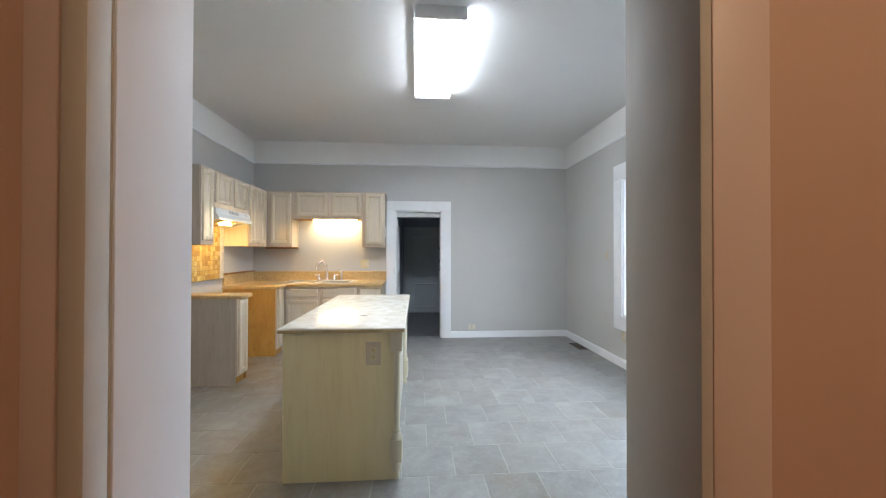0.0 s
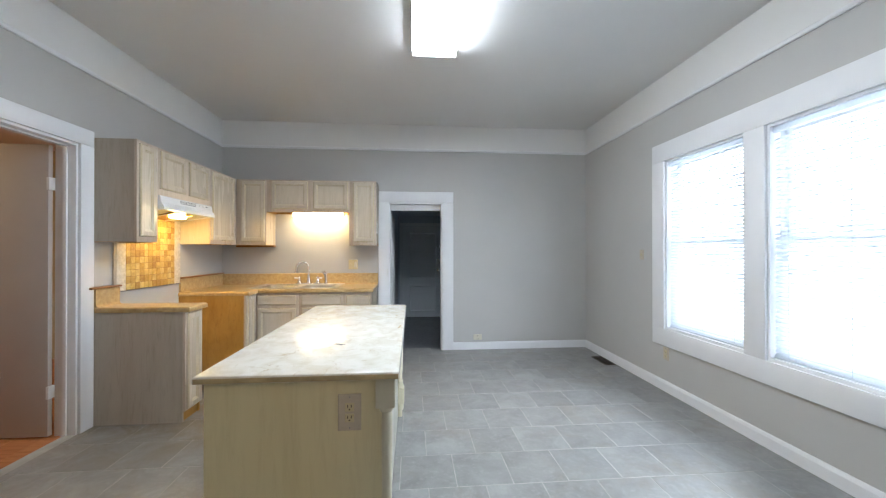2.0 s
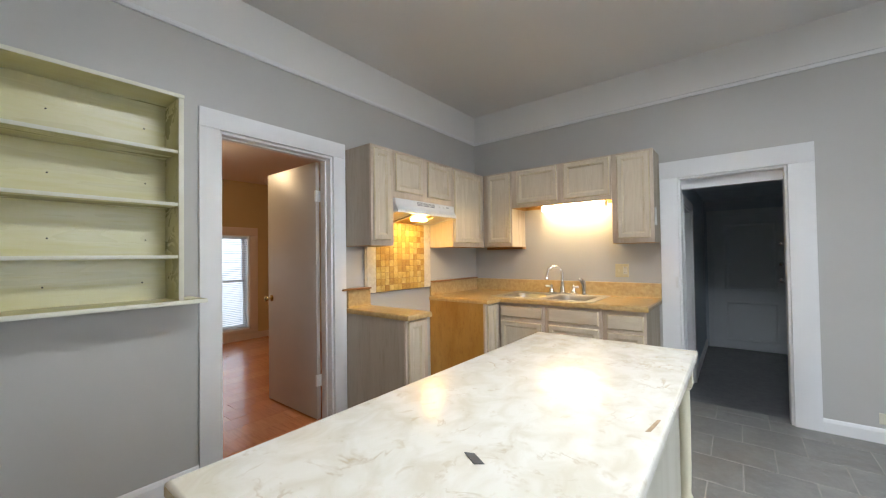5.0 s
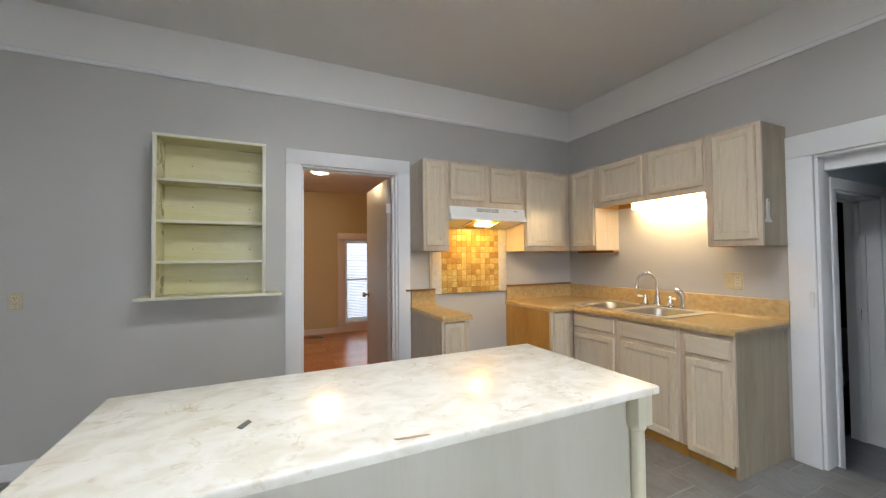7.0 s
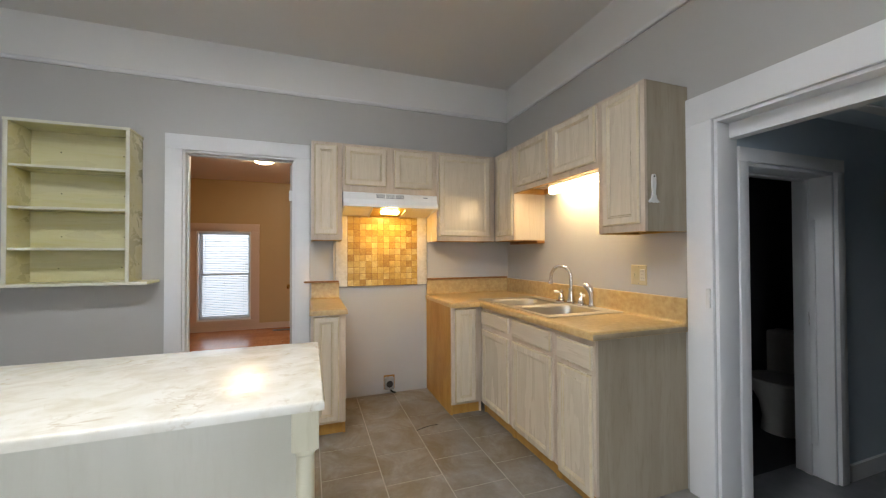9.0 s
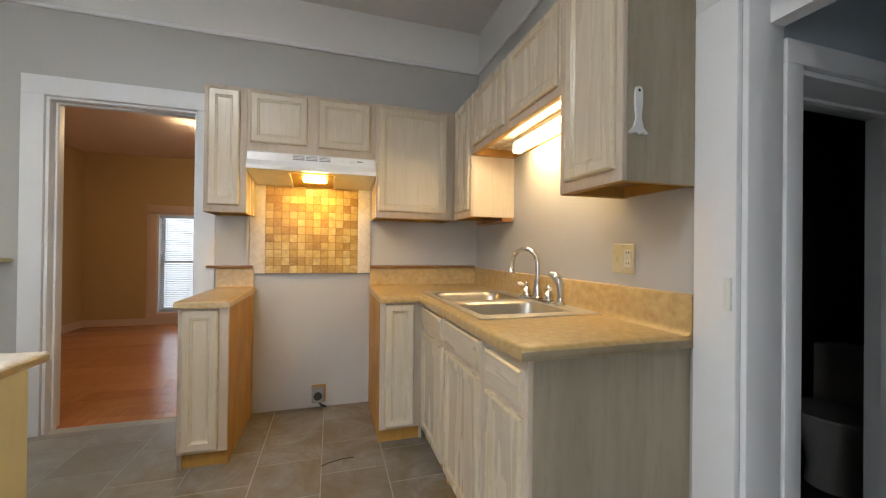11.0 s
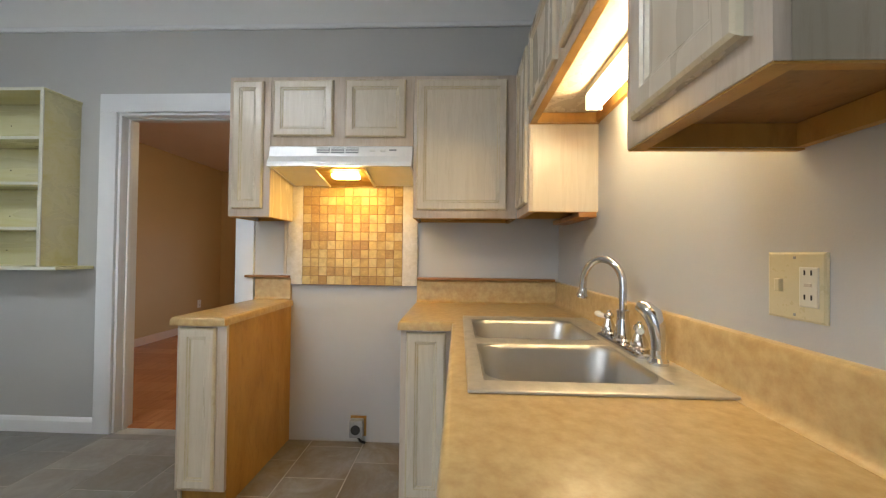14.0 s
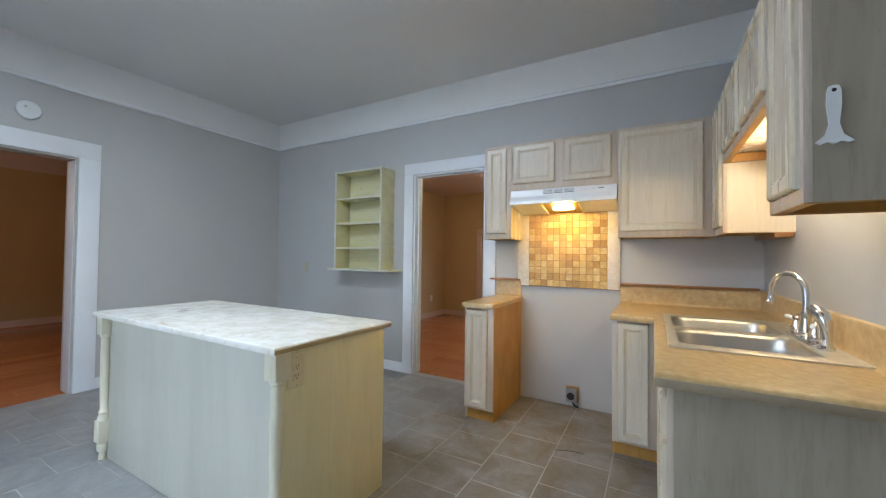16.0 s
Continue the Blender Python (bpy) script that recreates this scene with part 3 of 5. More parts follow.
part("hatch_panel", boxed(0.16, 0.72, 6.24, 6.98, HTOP - 0.012, HTOP - 0.001), M_HALL, hatch)
for a in ((0.10, 0.16, 6.18, 7.04), (0.72, 0.78, 6.18, 7.04), (0.16, 0.72, 6.18, 6.24), (0.16, 0.72, 6.98, 7.04)):
    part("frame_board", boxed(*a, HTOP - 0.022, HTOP - 0.001, r=0.003), M_TRIM, hatch)


# ---- windows ----
def window(name, x, way, y0, y1, z0, z1, label, material):
    """A double-hung window in an opening; way points into the room."""
    ob = tagged(thing(name, (x, (y0 + y1) / 2, z0), label, "window"), kind="structure")
    def bx(a, b):
        return sorted((x - way * a, x - way * b))
    depth = 0.16
    fr = part("window_frame", boxed(*bx(0.0, depth), y0, y0 + 0.018, z0, z1), material, ob)
    part("window_frame", boxed(*bx(0.0, depth), y1 - 0.018, y1, z0, z1), material, ob)
    part("window_frame", boxed(*bx(0.0, depth), y0 + 0.018, y1 - 0.018, z1 - 0.018, z1), material, ob)
    part("window_sill", boxed(*bx(0.0, depth), y0 + 0.018, y1 - 0.018, z0, z0 + 0.022), material, ob)
    zm = (z0 + z1) / 2 + 0.02
    for d, a, b in ((0.085, z0 + 0.022, zm + 0.02), (0.118, zm - 0.02, z1 - 0.018)):
        s = bmesh.new()
        xs = bx(d, d + 0.03)
        box(s, *xs, y0 + 0.018, y0 + 0.063, a, b)
        box(s, *xs, y1 - 0.063, y1 - 0.018, a, b)
        box(s, *xs, y0 + 0.063, y1 - 0.063, a, a + 0.045)
        box(s, *xs, y0 + 0.063, y1 - 0.063, b - 0.04, b)
        sash = part("sash", s, material, ob)
        g = part("pane", boxed(*bx(d + 0.012, d + 0.016), y0 + 0.063, y1 - 0.063, a + 0.045, b - 0.04), M_GLASS, sash)
        g.visible_shadow = False
    return ob


def blind(x, way, y0, y1, z0, z1, tilt, label):
    """A blind of narrow slats with head rail, foot rail, ladder cords and a wand."""
    ob = thing("window_blind", (x, (y0 + y1) / 2, z0), label, "window blind", "white slatted window blinds")
    part("head_rail", boxed(x - 0.018, x + 0.018, y0, y1, z1 - 0.035, z1, r=0.003), M_BLIND, ob)
    part("foot_rail", boxed(x - 0.014, x + 0.014, y0 + 0.004, y1 - 0.004, z0, z0 + 0.016, r=0.004), M_BLIND, ob)
    pitch, half = 0.029, 0.0150
    n = int((z1 - 0.04 - z0 - 0.02) / pitch)
    bm = bmesh.new()
    w, c, s = (y1 - y0) / 2 - 0.004, math.cos(tilt), math.sin(tilt)
    loops = []
    for yy in (-w, w):
        up = [(u * half, 0.0022 * (1 - u * u)) for u in (-1, -0.5, 0, 0.5, 1)]
        pts = up + [(u, v - 0.0006) for u, v in reversed(up)]
        loops.append([(u * c - v * s, yy, u * s + v * c) for u, v in pts])
    rings(bm, loops)
    first = None
    for k in range(n):
        if first is None:
            slat = new("slat", bpy.data.meshes.new("slat"))
            finish(slat, bm, False)
            slat.data.materials.append(M_BLIND)
            first = slat
        else:
            slat = new("slat", first.data)
        slat.parent = ob
        slat.location = (0, 0, 0.026 + k * pitch)
    for yy in (y0 + 0.10, (y0 + y1) / 2, y1 - 0.10):
        part("ladder_cord", boxed(x - 0.014, x - 0.0128, yy - 0.0015, yy + 0.0015, z0 + 0.01, z1 - 0.03), M_BLIND, ob)
        part("ladder_cord", boxed(x + 0.0128, x + 0.014, yy - 0.0015, yy + 0.0015, z0 + 0.01, z1 - 0.03), M_BLIND, ob)
    part("wand", sweep(bmesh.new(), [(x + way * 0.024, y1 - 0.06, z1 - 0.04), (x + way * 0.024, y1 - 0.06, z1 - 0.75)], 0.003, 6), M_WHITEPL, ob)
    return ob


window("window_1", X1, -1, 3.10, 3.96, 0.595, 2.20, "white double-hung kitchen window in bright daylight", M_TRIM)
window("window_2", X1, -1, 1.99, 2.935, 0.595, 2.20, "white double-hung kitchen window in bright daylight", M_TRIM)
blind(X1 + 0.035, -1, 3.125, 3.938, 0.618, 2.178, radians(44), "white slatted blind lowered over the kitchen window")
blind(X1 + 0.035, -1, 2.012, 2.913, 0.618, 2.178, radians(44), "white slatted blind lowered over the kitchen window")
wc = tagged(thing("window_casing", (X1, 3.0, 0.435), "wide white casing round the paired kitchen windows", "window casing"), kind="structure")
for a in ((3.96, 4.13, 0.595, 2.20), (2.935, 3.10, 0.595, 2.20), (1.83, 1.99, 0.595, 2.20), (1.83, 4.13, 2.20, 2.375), (1.83, 4.13, 0.435, 0.595)):
    part("casing_board", boxed(X1 - 0.022, X1, *a, r=0.003), M_TRIM, wc)
for i, (a, b) in enumerate(((1.86, 2.68), (3.76, 4.58))):
    window(f"side_room_window_{i + 1}", SX, 1, a, b, 0.17, 1.70, "tall side room window in bright daylight", M_TRIM)
    blind(SX - 0.035, 1, a + 0.022, b - 0.022, 0.195, 1.68, radians(-32), "white slatted blind lowered over the side room window")
    sc = tagged(thing(f"side_room_window_casing_{i + 1}", (SX, (a + b) / 2, 0.04), "tan painted casing round the side room window", "window casing"), kind="structure")
    for p in ((a - 0.13, a, 0.17, 1.70), (b, b + 0.13, 0.17, 1.70), (a - 0.13, b + 0.13, 1.70, 1.83), (a - 0.13, b + 0.13, 0.102, 0.17)):
        part("casing_board", boxed(SX, SX + 0.02, *p, r=0.003), M_PINK, sc)


# ---- kitchen cabinets ----
DOOR = [(0, 0), (0, 0.010), (0.004, 0.016), (0.010, 0.019), (0.041, 0.019), (0.046, 0.0145), (0.050, 0.0142), (0.056, 0.0095), (0.060, 0.009)]
DRAWER = [(0, 0), (0, 0.012), (0.008, 0.019), (0.02, 0.019)]


def front(name, parent, face, way, a, b, z0, z1, profile, material):
    """A door or drawer front. face: ('x', place) or ('y', place) of the frame it lies on; way: +1 or -1."""
    axis, at = face
    if axis == "x":
        bm = panel((at, a, z0), (0, 1, 0), (0, 0, 1), (way, 0, 0), b - a, z1 - z0, profile)
    else:
        bm = panel((a, at, z0), (1, 0, 0), (0, 0, 1), (0, way, 0), b - a, z1 - z0, profile)
    ob = part(name, bm, material, parent, smooth=False)
    ob.data.materials.append(M_GROOVE)
    for p in ob.data.polygons:
        if 0.2 < abs(p.normal["xy".index(axis)]) < 0.985:
            p.material_index = 1
    return ob


def upper(x0, x1, y0, y1, z0, z1, face, way, doors, label, sides, under=M_UNDERSHADE):
    """A wall cabinet: carcass, recessed bottom coloured for its shade, face frame and doors."""
    ob = thing("wall_cabinet", ((x0 + x1) / 2, (y0 + y1) / 2, z0), label, "cabinet", "whitewashed wall cabinets")
    t = 0.016
    s0, s1 = sides
    if face == "x":
        part("side", boxed(x0, x1 - 0.019, y0, y0 + t, z0, z1), s0, ob)
        part("bottom_rail", boxed(x0 + 0.002, x0 + 0.02, y0 + t, y1 - t, z0 + 0.001, z0 + 0.044), M_RAW, ob)
        part("bottom_rail", boxed(x0 + 0.021, x1 - 0.023, y1 - t - 0.004, y1 - t, z0 + 0.001, z0 + 0.044), M_RAW, ob)
        part("side", boxed(x0, x1 - 0.019, y1 - t, y1, z0, z1), s1, ob)
        part("bottom", boxed(x0, x1 - 0.019, y0 + t, y1 - t, z0 + 0.045, z0 + 0.057), M_UNDERSHADE, ob, "recessed underside, its light and shade put into the colour")
        part("top", boxed(x0, x1 - 0.019, y0 + t, y1 - t, z1 - 0.012, z1), M_RAW, ob)
        at, bm = x1, boxed(x1 - 0.019, x1, y0, y1, z0, z1, r=0.001)
    else:
        part("side", boxed(x0, x0 + t, y0 + 0.019, y1, z0, z1), s0, ob)
        part("bottom_rail", boxed(x0 + t, x0 + t + 0.004, y0 + 0.023, y1 - 0.02, z0 + 0.001, z0 + 0.044), M_RAW, ob)
        part("bottom_rail", boxed(x0 + t, x1 - t, y1 - 0.02, y1 - 0.002, z0 + 0.001, z0 + 0.044), M_RAW, ob)
        part("bottom_rail", boxed(x0 + t, x1 - t, y0 + 0.0195, y0 + 0.023, z0 + 0.001, z0 + 0.044), M_RAW, ob)
        part("side", boxed(x1 - t, x1, y0 + 0.019, y1, z0, z1), s1, ob)
        part("bottom", boxed(x0 + t, x1 - t, y0 + 0.019, y1, z0 + 0.045, z0 + 0.057), under, ob, "recessed underside, its light and shade put into the colour")
        part("top", boxed(x0 + t, x1 - t, y0 + 0.019, y1, z1 - 0.012, z1), M_RAW, ob)
        at, bm = y0, boxed(x0, x1, y0, y0 + 0.019, z0, z1, r=0.001)
    part("face_frame", bm, M_FRAMEWOOD, ob)
    e = 0.002
    if face == "x":
        edges = ((x1 - 0.03, x1 - e, y0 + e, y1 - e), (x0 + e, x1 - 0.03, y0 + e, y0 + t - e), (x0 + e, x1 - 0.03, y1 - t + e, y1 - e))
    else:
        edges = ((x0 + e, x1 - e, y0 + e, y0 + 0.03), (x0 + e, x0 + t, y0 + 0.03, y1 - e), (x1 - t, x1 - e, y0 + 0.03, y1 - e))
    for v in edges:
        part("bottom_edge", boxed(*v, z0 - 0.003, z0 + 0.0005), M_RAW, ob, "raw orange lower edge")
    for a, b, p, q in doors:
        front("door", ob, (face, at), way, a, b, p, q, DOOR, M_PICKLED)
    return ob


UX, UY, UZ0, UZ1 = -1.895, 5.295, 1.412, 2.21
upper(X0, UX, 3.658, 3.898, UZ0, UZ1, "x", 1, [(3.680, 3.860, 1.455, 2.185)], "narrow whitewashed oak wall cabinet beside the range hood", (M_GREYWASHLIT, M_PICKLED))
upper(X0, UX, 3.900, 4.716, 1.812, UZ1, "x", 1, [(3.918, 4.262, 1.866, 2.187), (4.330, 4.674, 1.862, 2.187)], "whitewashed oak double cabinet above the range hood", (M_PICKLED, M_PICKLED))
upper(X0, UX, 4.718, 5.293, UZ0, UZ1, "x", 1, [(4.735, 5.238, 1.455, 2.185)], "whitewashed oak corner wall cabinet with one large door", (M_PICKLED, M_PICKLED))
upper(-1.893, -1.545, UY, Y1, UZ0, UZ1, "y", -1, [(-1.835, -1.558, 1.452, 2.190)], "narrow whitewashed oak wall cabinet in the corner", (M_PICKLED, M_PICKLED))
# pale bottom colour stands for the strip light's glare on it
upper(-1.543, -0.547, UY, Y1, 1.815, UZ1, "y", -1, [(-1.480, -1.045, 1.852, 2.195), (-0.980, -0.560, 1.852, 2.195)], "whitewashed oak double cabinet above the sink", (M_PICKLED, M_PICKLED), M_PICKLED)
upper(-0.545, -0.2145, UY, Y1, UZ0, UZ1, "y", -1, [(-0.500, -0.240, 1.452, 2.190)], "whitewashed oak end wall cabinet with a bare side", (M_PICKLED, M_GREYWASHDIM))
ledge = single("wood_ledger_strip", boxed(-2.0, -1.535, 5.52, 5.60, 1.385, 1.41, r=0.003), M_STRIPWOOD, "dark wooden strip under the corner wall cabinet", "wood strip")

BX, BY, CT = -1.535, 4.985, 0.905


def base_unit(name_label, x0, x1, y0, y1, face, way, fronts, sides, toe):
    ob = thing("base_cabinet", ((x0 + x1) / 2, (y0 + y1) / 2, 0), name_label, "cabinet", "whitewashed base cabinets")
    t, z0, z1 = 0.016, 0.085, CT - 0.04
    if face == "x":
        part("side", boxed(x0, x1 - 0.019, y0, y0 + t, 0, z1), sides[0], ob)
        part("side", boxed(x0, x1 - 0.019, y1 - t, y1, 0, z1), sides[1], ob)
        at = x1
        part("toe_kick", boxed(x1 - 0.045, x1 - 0.03, y0 + t, y1 - t, 0, z0), M_RAW, ob, "raw orange toe board")
        part("floor_panel", boxed(x0, x1 - 0.019, y0 + t, y1 - t, z0, z0 + 0.012), M_RAW, ob)
        bm = boxed(x1 - 0.019, x1, y0, y1, z0, z1, r=0.001)
    else:
        part("side", boxed(x0, x0 + t, y0 + 0.019, y1, 0, 0.70), sides[0], ob)
        part("side", boxed(x1 - t, x1, y0 + 0.019, y1, 0, z1 if x1 > -0.3 else 0.70), sides[1], ob)
        at = y0
        part("toe_kick", boxed(x0 + t, x1 - t, y0 + 0.03, y0 + 0.045, 0, z0), M_RAW, ob, "raw orange toe board")
        part("floor_panel", boxed(x0 + t, x1 - t, y0 + 0.075, y1, z0, z0 + 0.012), M_RAW, ob)
        bm = boxed(x0, x1, y0, y0 + 0.019, z0, z1, r=0.001)
    part("face_frame", bm, M_FRAMEWOOD, ob)
    for nm, a, b, p, q in fronts:
        front(nm, ob, (face, at), way, a, b, p, q, DOOR if nm == "door" else DRAWER, M_PICKLED if nm == "door" else M_PICKLED_H)
    return ob


base_unit("narrow base cabinet with grey side and orange plywood side", X0, BX, 3.655, 3.893, "x", 1, [("door", 3.672, 3.848, 0.10, 0.852)], (M_GREYWASHLIT, M_RAW), 0)
base_unit("narrow whitewashed base cabinet with bare orange plywood side", X0, BX, 4.715, 4.983, "x", 1, [("door", 4.742, 4.924, 0.10, 0.852)], (M_RAW, M_PICKLED), 0)
base_unit("whitewashed oak sink base with drawer front and door", -1.533, -1.069, BY, Y1, "y", -1, [("drawer", -1.515, -1.094, 0.725, 0.832), ("door", -1.515, -1.094, 0.088, 0.685)], (M_RAW, M_RAW), 0)
base_unit("whitewashed oak sink base with drawer front and door", -1.067, -0.566, BY, Y1, "y", -1, [("drawer", -1.028, -0.590, 0.718, 0.838), ("door", -1.028, -0.590, 0.088, 0.688)], (M_RAW, M_RAW), 0)
base_unit("whitewashed oak end base cabinet with a grey side", -0.564, -0.238, BY, Y1, "y", -1, [("drawer", -0.525, -0.255, 0.708, 0.826), ("door", -0.525, -0.255, 0.07, 0.680)], (M_RAW, M_GREYWASHDIM), 0)


def slab(cells_x, cells_y, keep, z0, z1, r):
    """A worktop from a grid of cells, its upper edges rounded."""
    bm = bmesh.new()
    up = {(i, j): bm.verts.new((x, y, z1)) for i, x in enumerate(cells_x) for j, y in enumerate(cells_y)}
    low = {(i, j): bm.verts.new((x, y, z0)) for i, x in enumerate(cells_x) for j, y in enumerate(cells_y)}
    for i, j in keep:
        q = ((i, j), (i + 1, j), (i + 1, j + 1), (i, j + 1))
        bm.faces.new([up[c] for c in q])
        bm.faces.new([low[c] for c in reversed(q)])
        for (di, dj), a, b in (((0, -1), q[0], q[1]), ((1, 0), q[1], q[2]), ((0, 1), q[2], q[3]), ((-1, 0), q[3], q[0])):
            if (i + di, j + dj) not in keep:
                bm.faces.new((up[a], low[a], low[b], up[b]))
    bmesh.ops.delete(bm, geom=[v for v in bm.verts if not v.link_faces], context="VERTS")
    bm.normal_update()
    bmesh.ops.recalc_face_normals(bm, faces=bm.faces)
    rim = [e for e in bm.edges if len(e.link_faces) == 2 and min(v.co.z for v in e.verts) > z1 - 1e-4 and abs(e.link_faces[0].normal.z - e.link_faces[1].normal.z) > 0.5]
    bmesh.ops.bevel(bm, geom=rim, offset=r, segments=3, affect="EDGES", profile=0.5)
    return bm


gx, gy = [X0, -1.625, -1.50, -0.665, -0.216], [4.705, 4.950, 5.025, 5.56, Y1]
keep = [(i, j) for i in range(4) for j in range(4) if not (j == 0 and i > 1) and not (j == 2 and i in (1, 2))]
COVE = [(0, CT - 0.001), (0, 1.045), (0.012, 1.045), (0.018, 1.042), (0.022, 1.034), (0.022, CT + 0.022), (0.025, CT + 0.010), (0.032, CT + 0.003), (0.042, CT + 0.0006), (0.042, CT - 0.001)]


def upstand(axis, at, way, a, b, parent):
    """A backsplash that sweeps up from the worktop, its upper edge rolled."""
    part("backsplash", prism(bmesh.new(), [(at + way * d, z) for d, z in COVE], axis, a, b), M_COUNTER, parent)


top = thing("worktop", (-1.2, 5.28, CT - 0.04), "tan stone-look laminate worktop around the corner", "worktop")
part("top_slab", slab(gx, gy, keep, CT - 0.04, CT, 0.016), M_COUNTER, top)
upstand("x", Y1, -1, X0 + 0.022, -0.216, top)
upstand("y", X0, 1, 4.715, Y1, top)
# added strip whose darker colour stands for the unlit worktop end
part("end_band", boxed(-0.2165, -0.2135, 4.952, Y1 - 0.001, CT - 0.038, CT - 0.012, r=0.0008), M_ENDSHADE, top, "scuffed worktop end, darkened grey-brown for its shade")
top = thing("worktop", (-1.86, 3.77, CT - 0.04), "short tan laminate worktop beside the stove gap", "worktop")
part("top_slab", slab([X0, -1.497], [3.645, 3.905], [(0, 0)], CT - 0.04, CT, 0.016), M_COUNTER, top)
upstand("y", X0, 1, 3.66, 3.895, top)
single("wood_strip", boxed(X0, X0 + 0.045, 3.60, 3.89, 1.046, 1.062, r=0.004), M_STRIPWOOD, "stained wooden strip capping the short backsplash", "wood strip", group="backsplash cap strips")
single("wood_strip", boxed(X0, X0 + 0.045, 4.715, 5.58, 1.046, 1.062, r=0.004), M_STRIPWOOD, "stained wooden strip capping the long backsplash", "wood strip", group="backsplash cap strips")
single("wood_batten", boxed(X0, X0 + 0.014, 3.842, 3.862, 1.064, 1.412, r=0.002), M_PICKLED, "thin vertical wooden batten beside the tiled panel", "wood strip")

# ---- sink ----
sink = thing("double_sink", (-1.145, 5.28, 0.74), "stainless steel double sink set in the worktop", "sink")
sx, sy = [-1.648, -1.555, -1.165, -1.085, -0.715, -0.645], [5.000, 5.040, 5.482, 5.585]
plate = slab(sx, sy, [(i, j) for i in range(5) for j in range(3) if not (j == 1 and i in (1, 3))], CT + 0.0015, CT + 0.008, 0.004)
part("rim", plate, M_STEEL, sink)
for a, b in ((sx[1], sx[2]), (sx[3], sx[4])):
    loops = []
    for inset, rad, z in ((0.0, 0.004, CT + 0.006), (0.003, 0.08, CT + 0.004), (0.010, 0.085, CT - 0.010), (0.020, 0.085, 0.80), (0.034, 0.075, 0.765), (0.065, 0.06, 0.748), (0.14, 0.02, 0.744)):
        loops.append([(p, q, z) for p, q in rounded(a + inset, b - inset, sy[1] + inset, sy[2] - inset, rad)])
    bowl = part("bowl", rings(bmesh.new(), loops, cap0=False), M_BOWL, sink)
    part("drain", lathe(bmesh.new(), (a + b) / 2, 5.25, [(0.045, 0.744), (0.045, 0.748), (0.036, 0.748), (0.03, 0.745), (0.001, 0.745)], 20), M_CHROME, bowl)

tap = thing("kitchen_tap", (-1.13, 5.53, CT + 0.008), "chrome gooseneck tap with white lever handles", "tap")
TZ = CT + 0.0085
part("base_plate", rings(bmesh.new(), [[(p, q, z) for p, q in rounded(-1.265 + i, -0.925 - i, 5.495 + i, 5.565 - i, 0.03)] for i, z in ((0, TZ), (0, TZ + 0.008), (0.006, TZ + 0.013))]), M_CHROME, tap)
part("collar", lathe(bmesh.new(), -1.10, 5.53, [(0.031, TZ + 0.012), (0.032, TZ + 0.018), (0.027, TZ + 0.024), (0.028, TZ + 0.032), (0.025, TZ + 0.05), (0.020, TZ + 0.08), (0.018, TZ + 0.105), (0.020, TZ + 0.11), (0.020, TZ + 0.116), (0.013, TZ + 0.119)]), M_CHROME, tap)
neck = [(-1.10, 5.53, TZ + 0.09), (-1.10, 5.53, TZ + 0.20)]
for k in range(1, 13):
    a = math.pi * k / 12
    neck.append((-1.10 - 0.062 + 0.062 * math.cos(a), 5.53 - (1 - math.cos(a)) * 0.045, TZ + 0.20 + 0.085 * math.sin(a)))
neck.append((-1.226, 5.438, TZ + 0.175))
part("spout", sweep(bmesh.new(), neck, 0.0128, 14), M_CHROME, tap)
part("nozzle", sweep(bmesh.new(), [(-1.225, 5.44, TZ + 0.18), (-1.227, 5.437, TZ + 0.16), (-1.228, 5.436, TZ + 0.15), (-1.229, 5.435, TZ + 0.143)], [0.014, 0.016, 0.021, 0.019], 14), M_CHROME, tap)
for hx in (-1.215, -0.985):
    h = part("handle_base", lathe(bmesh.new(), hx, 5.53, [(0.028, TZ + 0.012), (0.029, TZ + 0.018), (0.024, TZ + 0.023), (0.026, TZ + 0.03), (0.022, TZ + 0.042), (0.014, TZ + 0.06), (0.011, TZ + 0.068), (0.017, TZ + 0.074), (0.018, TZ + 0.08), (0.013, TZ + 0.088), (0.006, TZ + 0.092), (0.007, TZ + 0.098), (0.001, TZ + 0.1)]), M_CHROME, tap)
    s = -1 if hx < -1.1 else 1
    part("lever", sweep(bmesh.new(), [(hx, 5.53, TZ + 0.073), (hx + s * 0.02, 5.52, TZ + 0.074), (hx + s * 0.045, 5.51, TZ + 0.078), (hx + s * 0.058, 5.505, TZ + 0.079)], [0.007, 0.008, 0.0125, 0.009], 10), M_PORCELAIN, h, "white porcelain lever")
spray = thing("side_spray", (-0.88, 5.53, TZ), "chrome side spray standing beside the tap", "tap spray")
part("holder", lathe(bmesh.new(), -0.88, 5.53, [(0.027, TZ), (0.027, TZ + 0.008), (0.019, TZ + 0.018), (0.018, TZ + 0.04)]), M_CHROME, spray)
part("spray_head", sweep(bmesh.new(), [(-0.88, 5.53, TZ + 0.03), (-0.88, 5.53, TZ + 0.07), (-0.882, 5.528, TZ + 0.105), (-0.890, 5.520, TZ + 0.135), (-0.905, 5.508, TZ + 0.150), (-0.922, 5.497, TZ + 0.156)], [0.016, 0.019, 0.023, 0.025, 0.022, 0.016], 14), M_CHROME, spray)

# ---- range hood, strip light, tiled panel ----
hood = thing("range_hood", (-2.05, 4.31, 1.69), "white under-cabinet range hood with its lamp on", "range hood")
RY0, RY1, HZ = 3.903, 4.713, 1.690
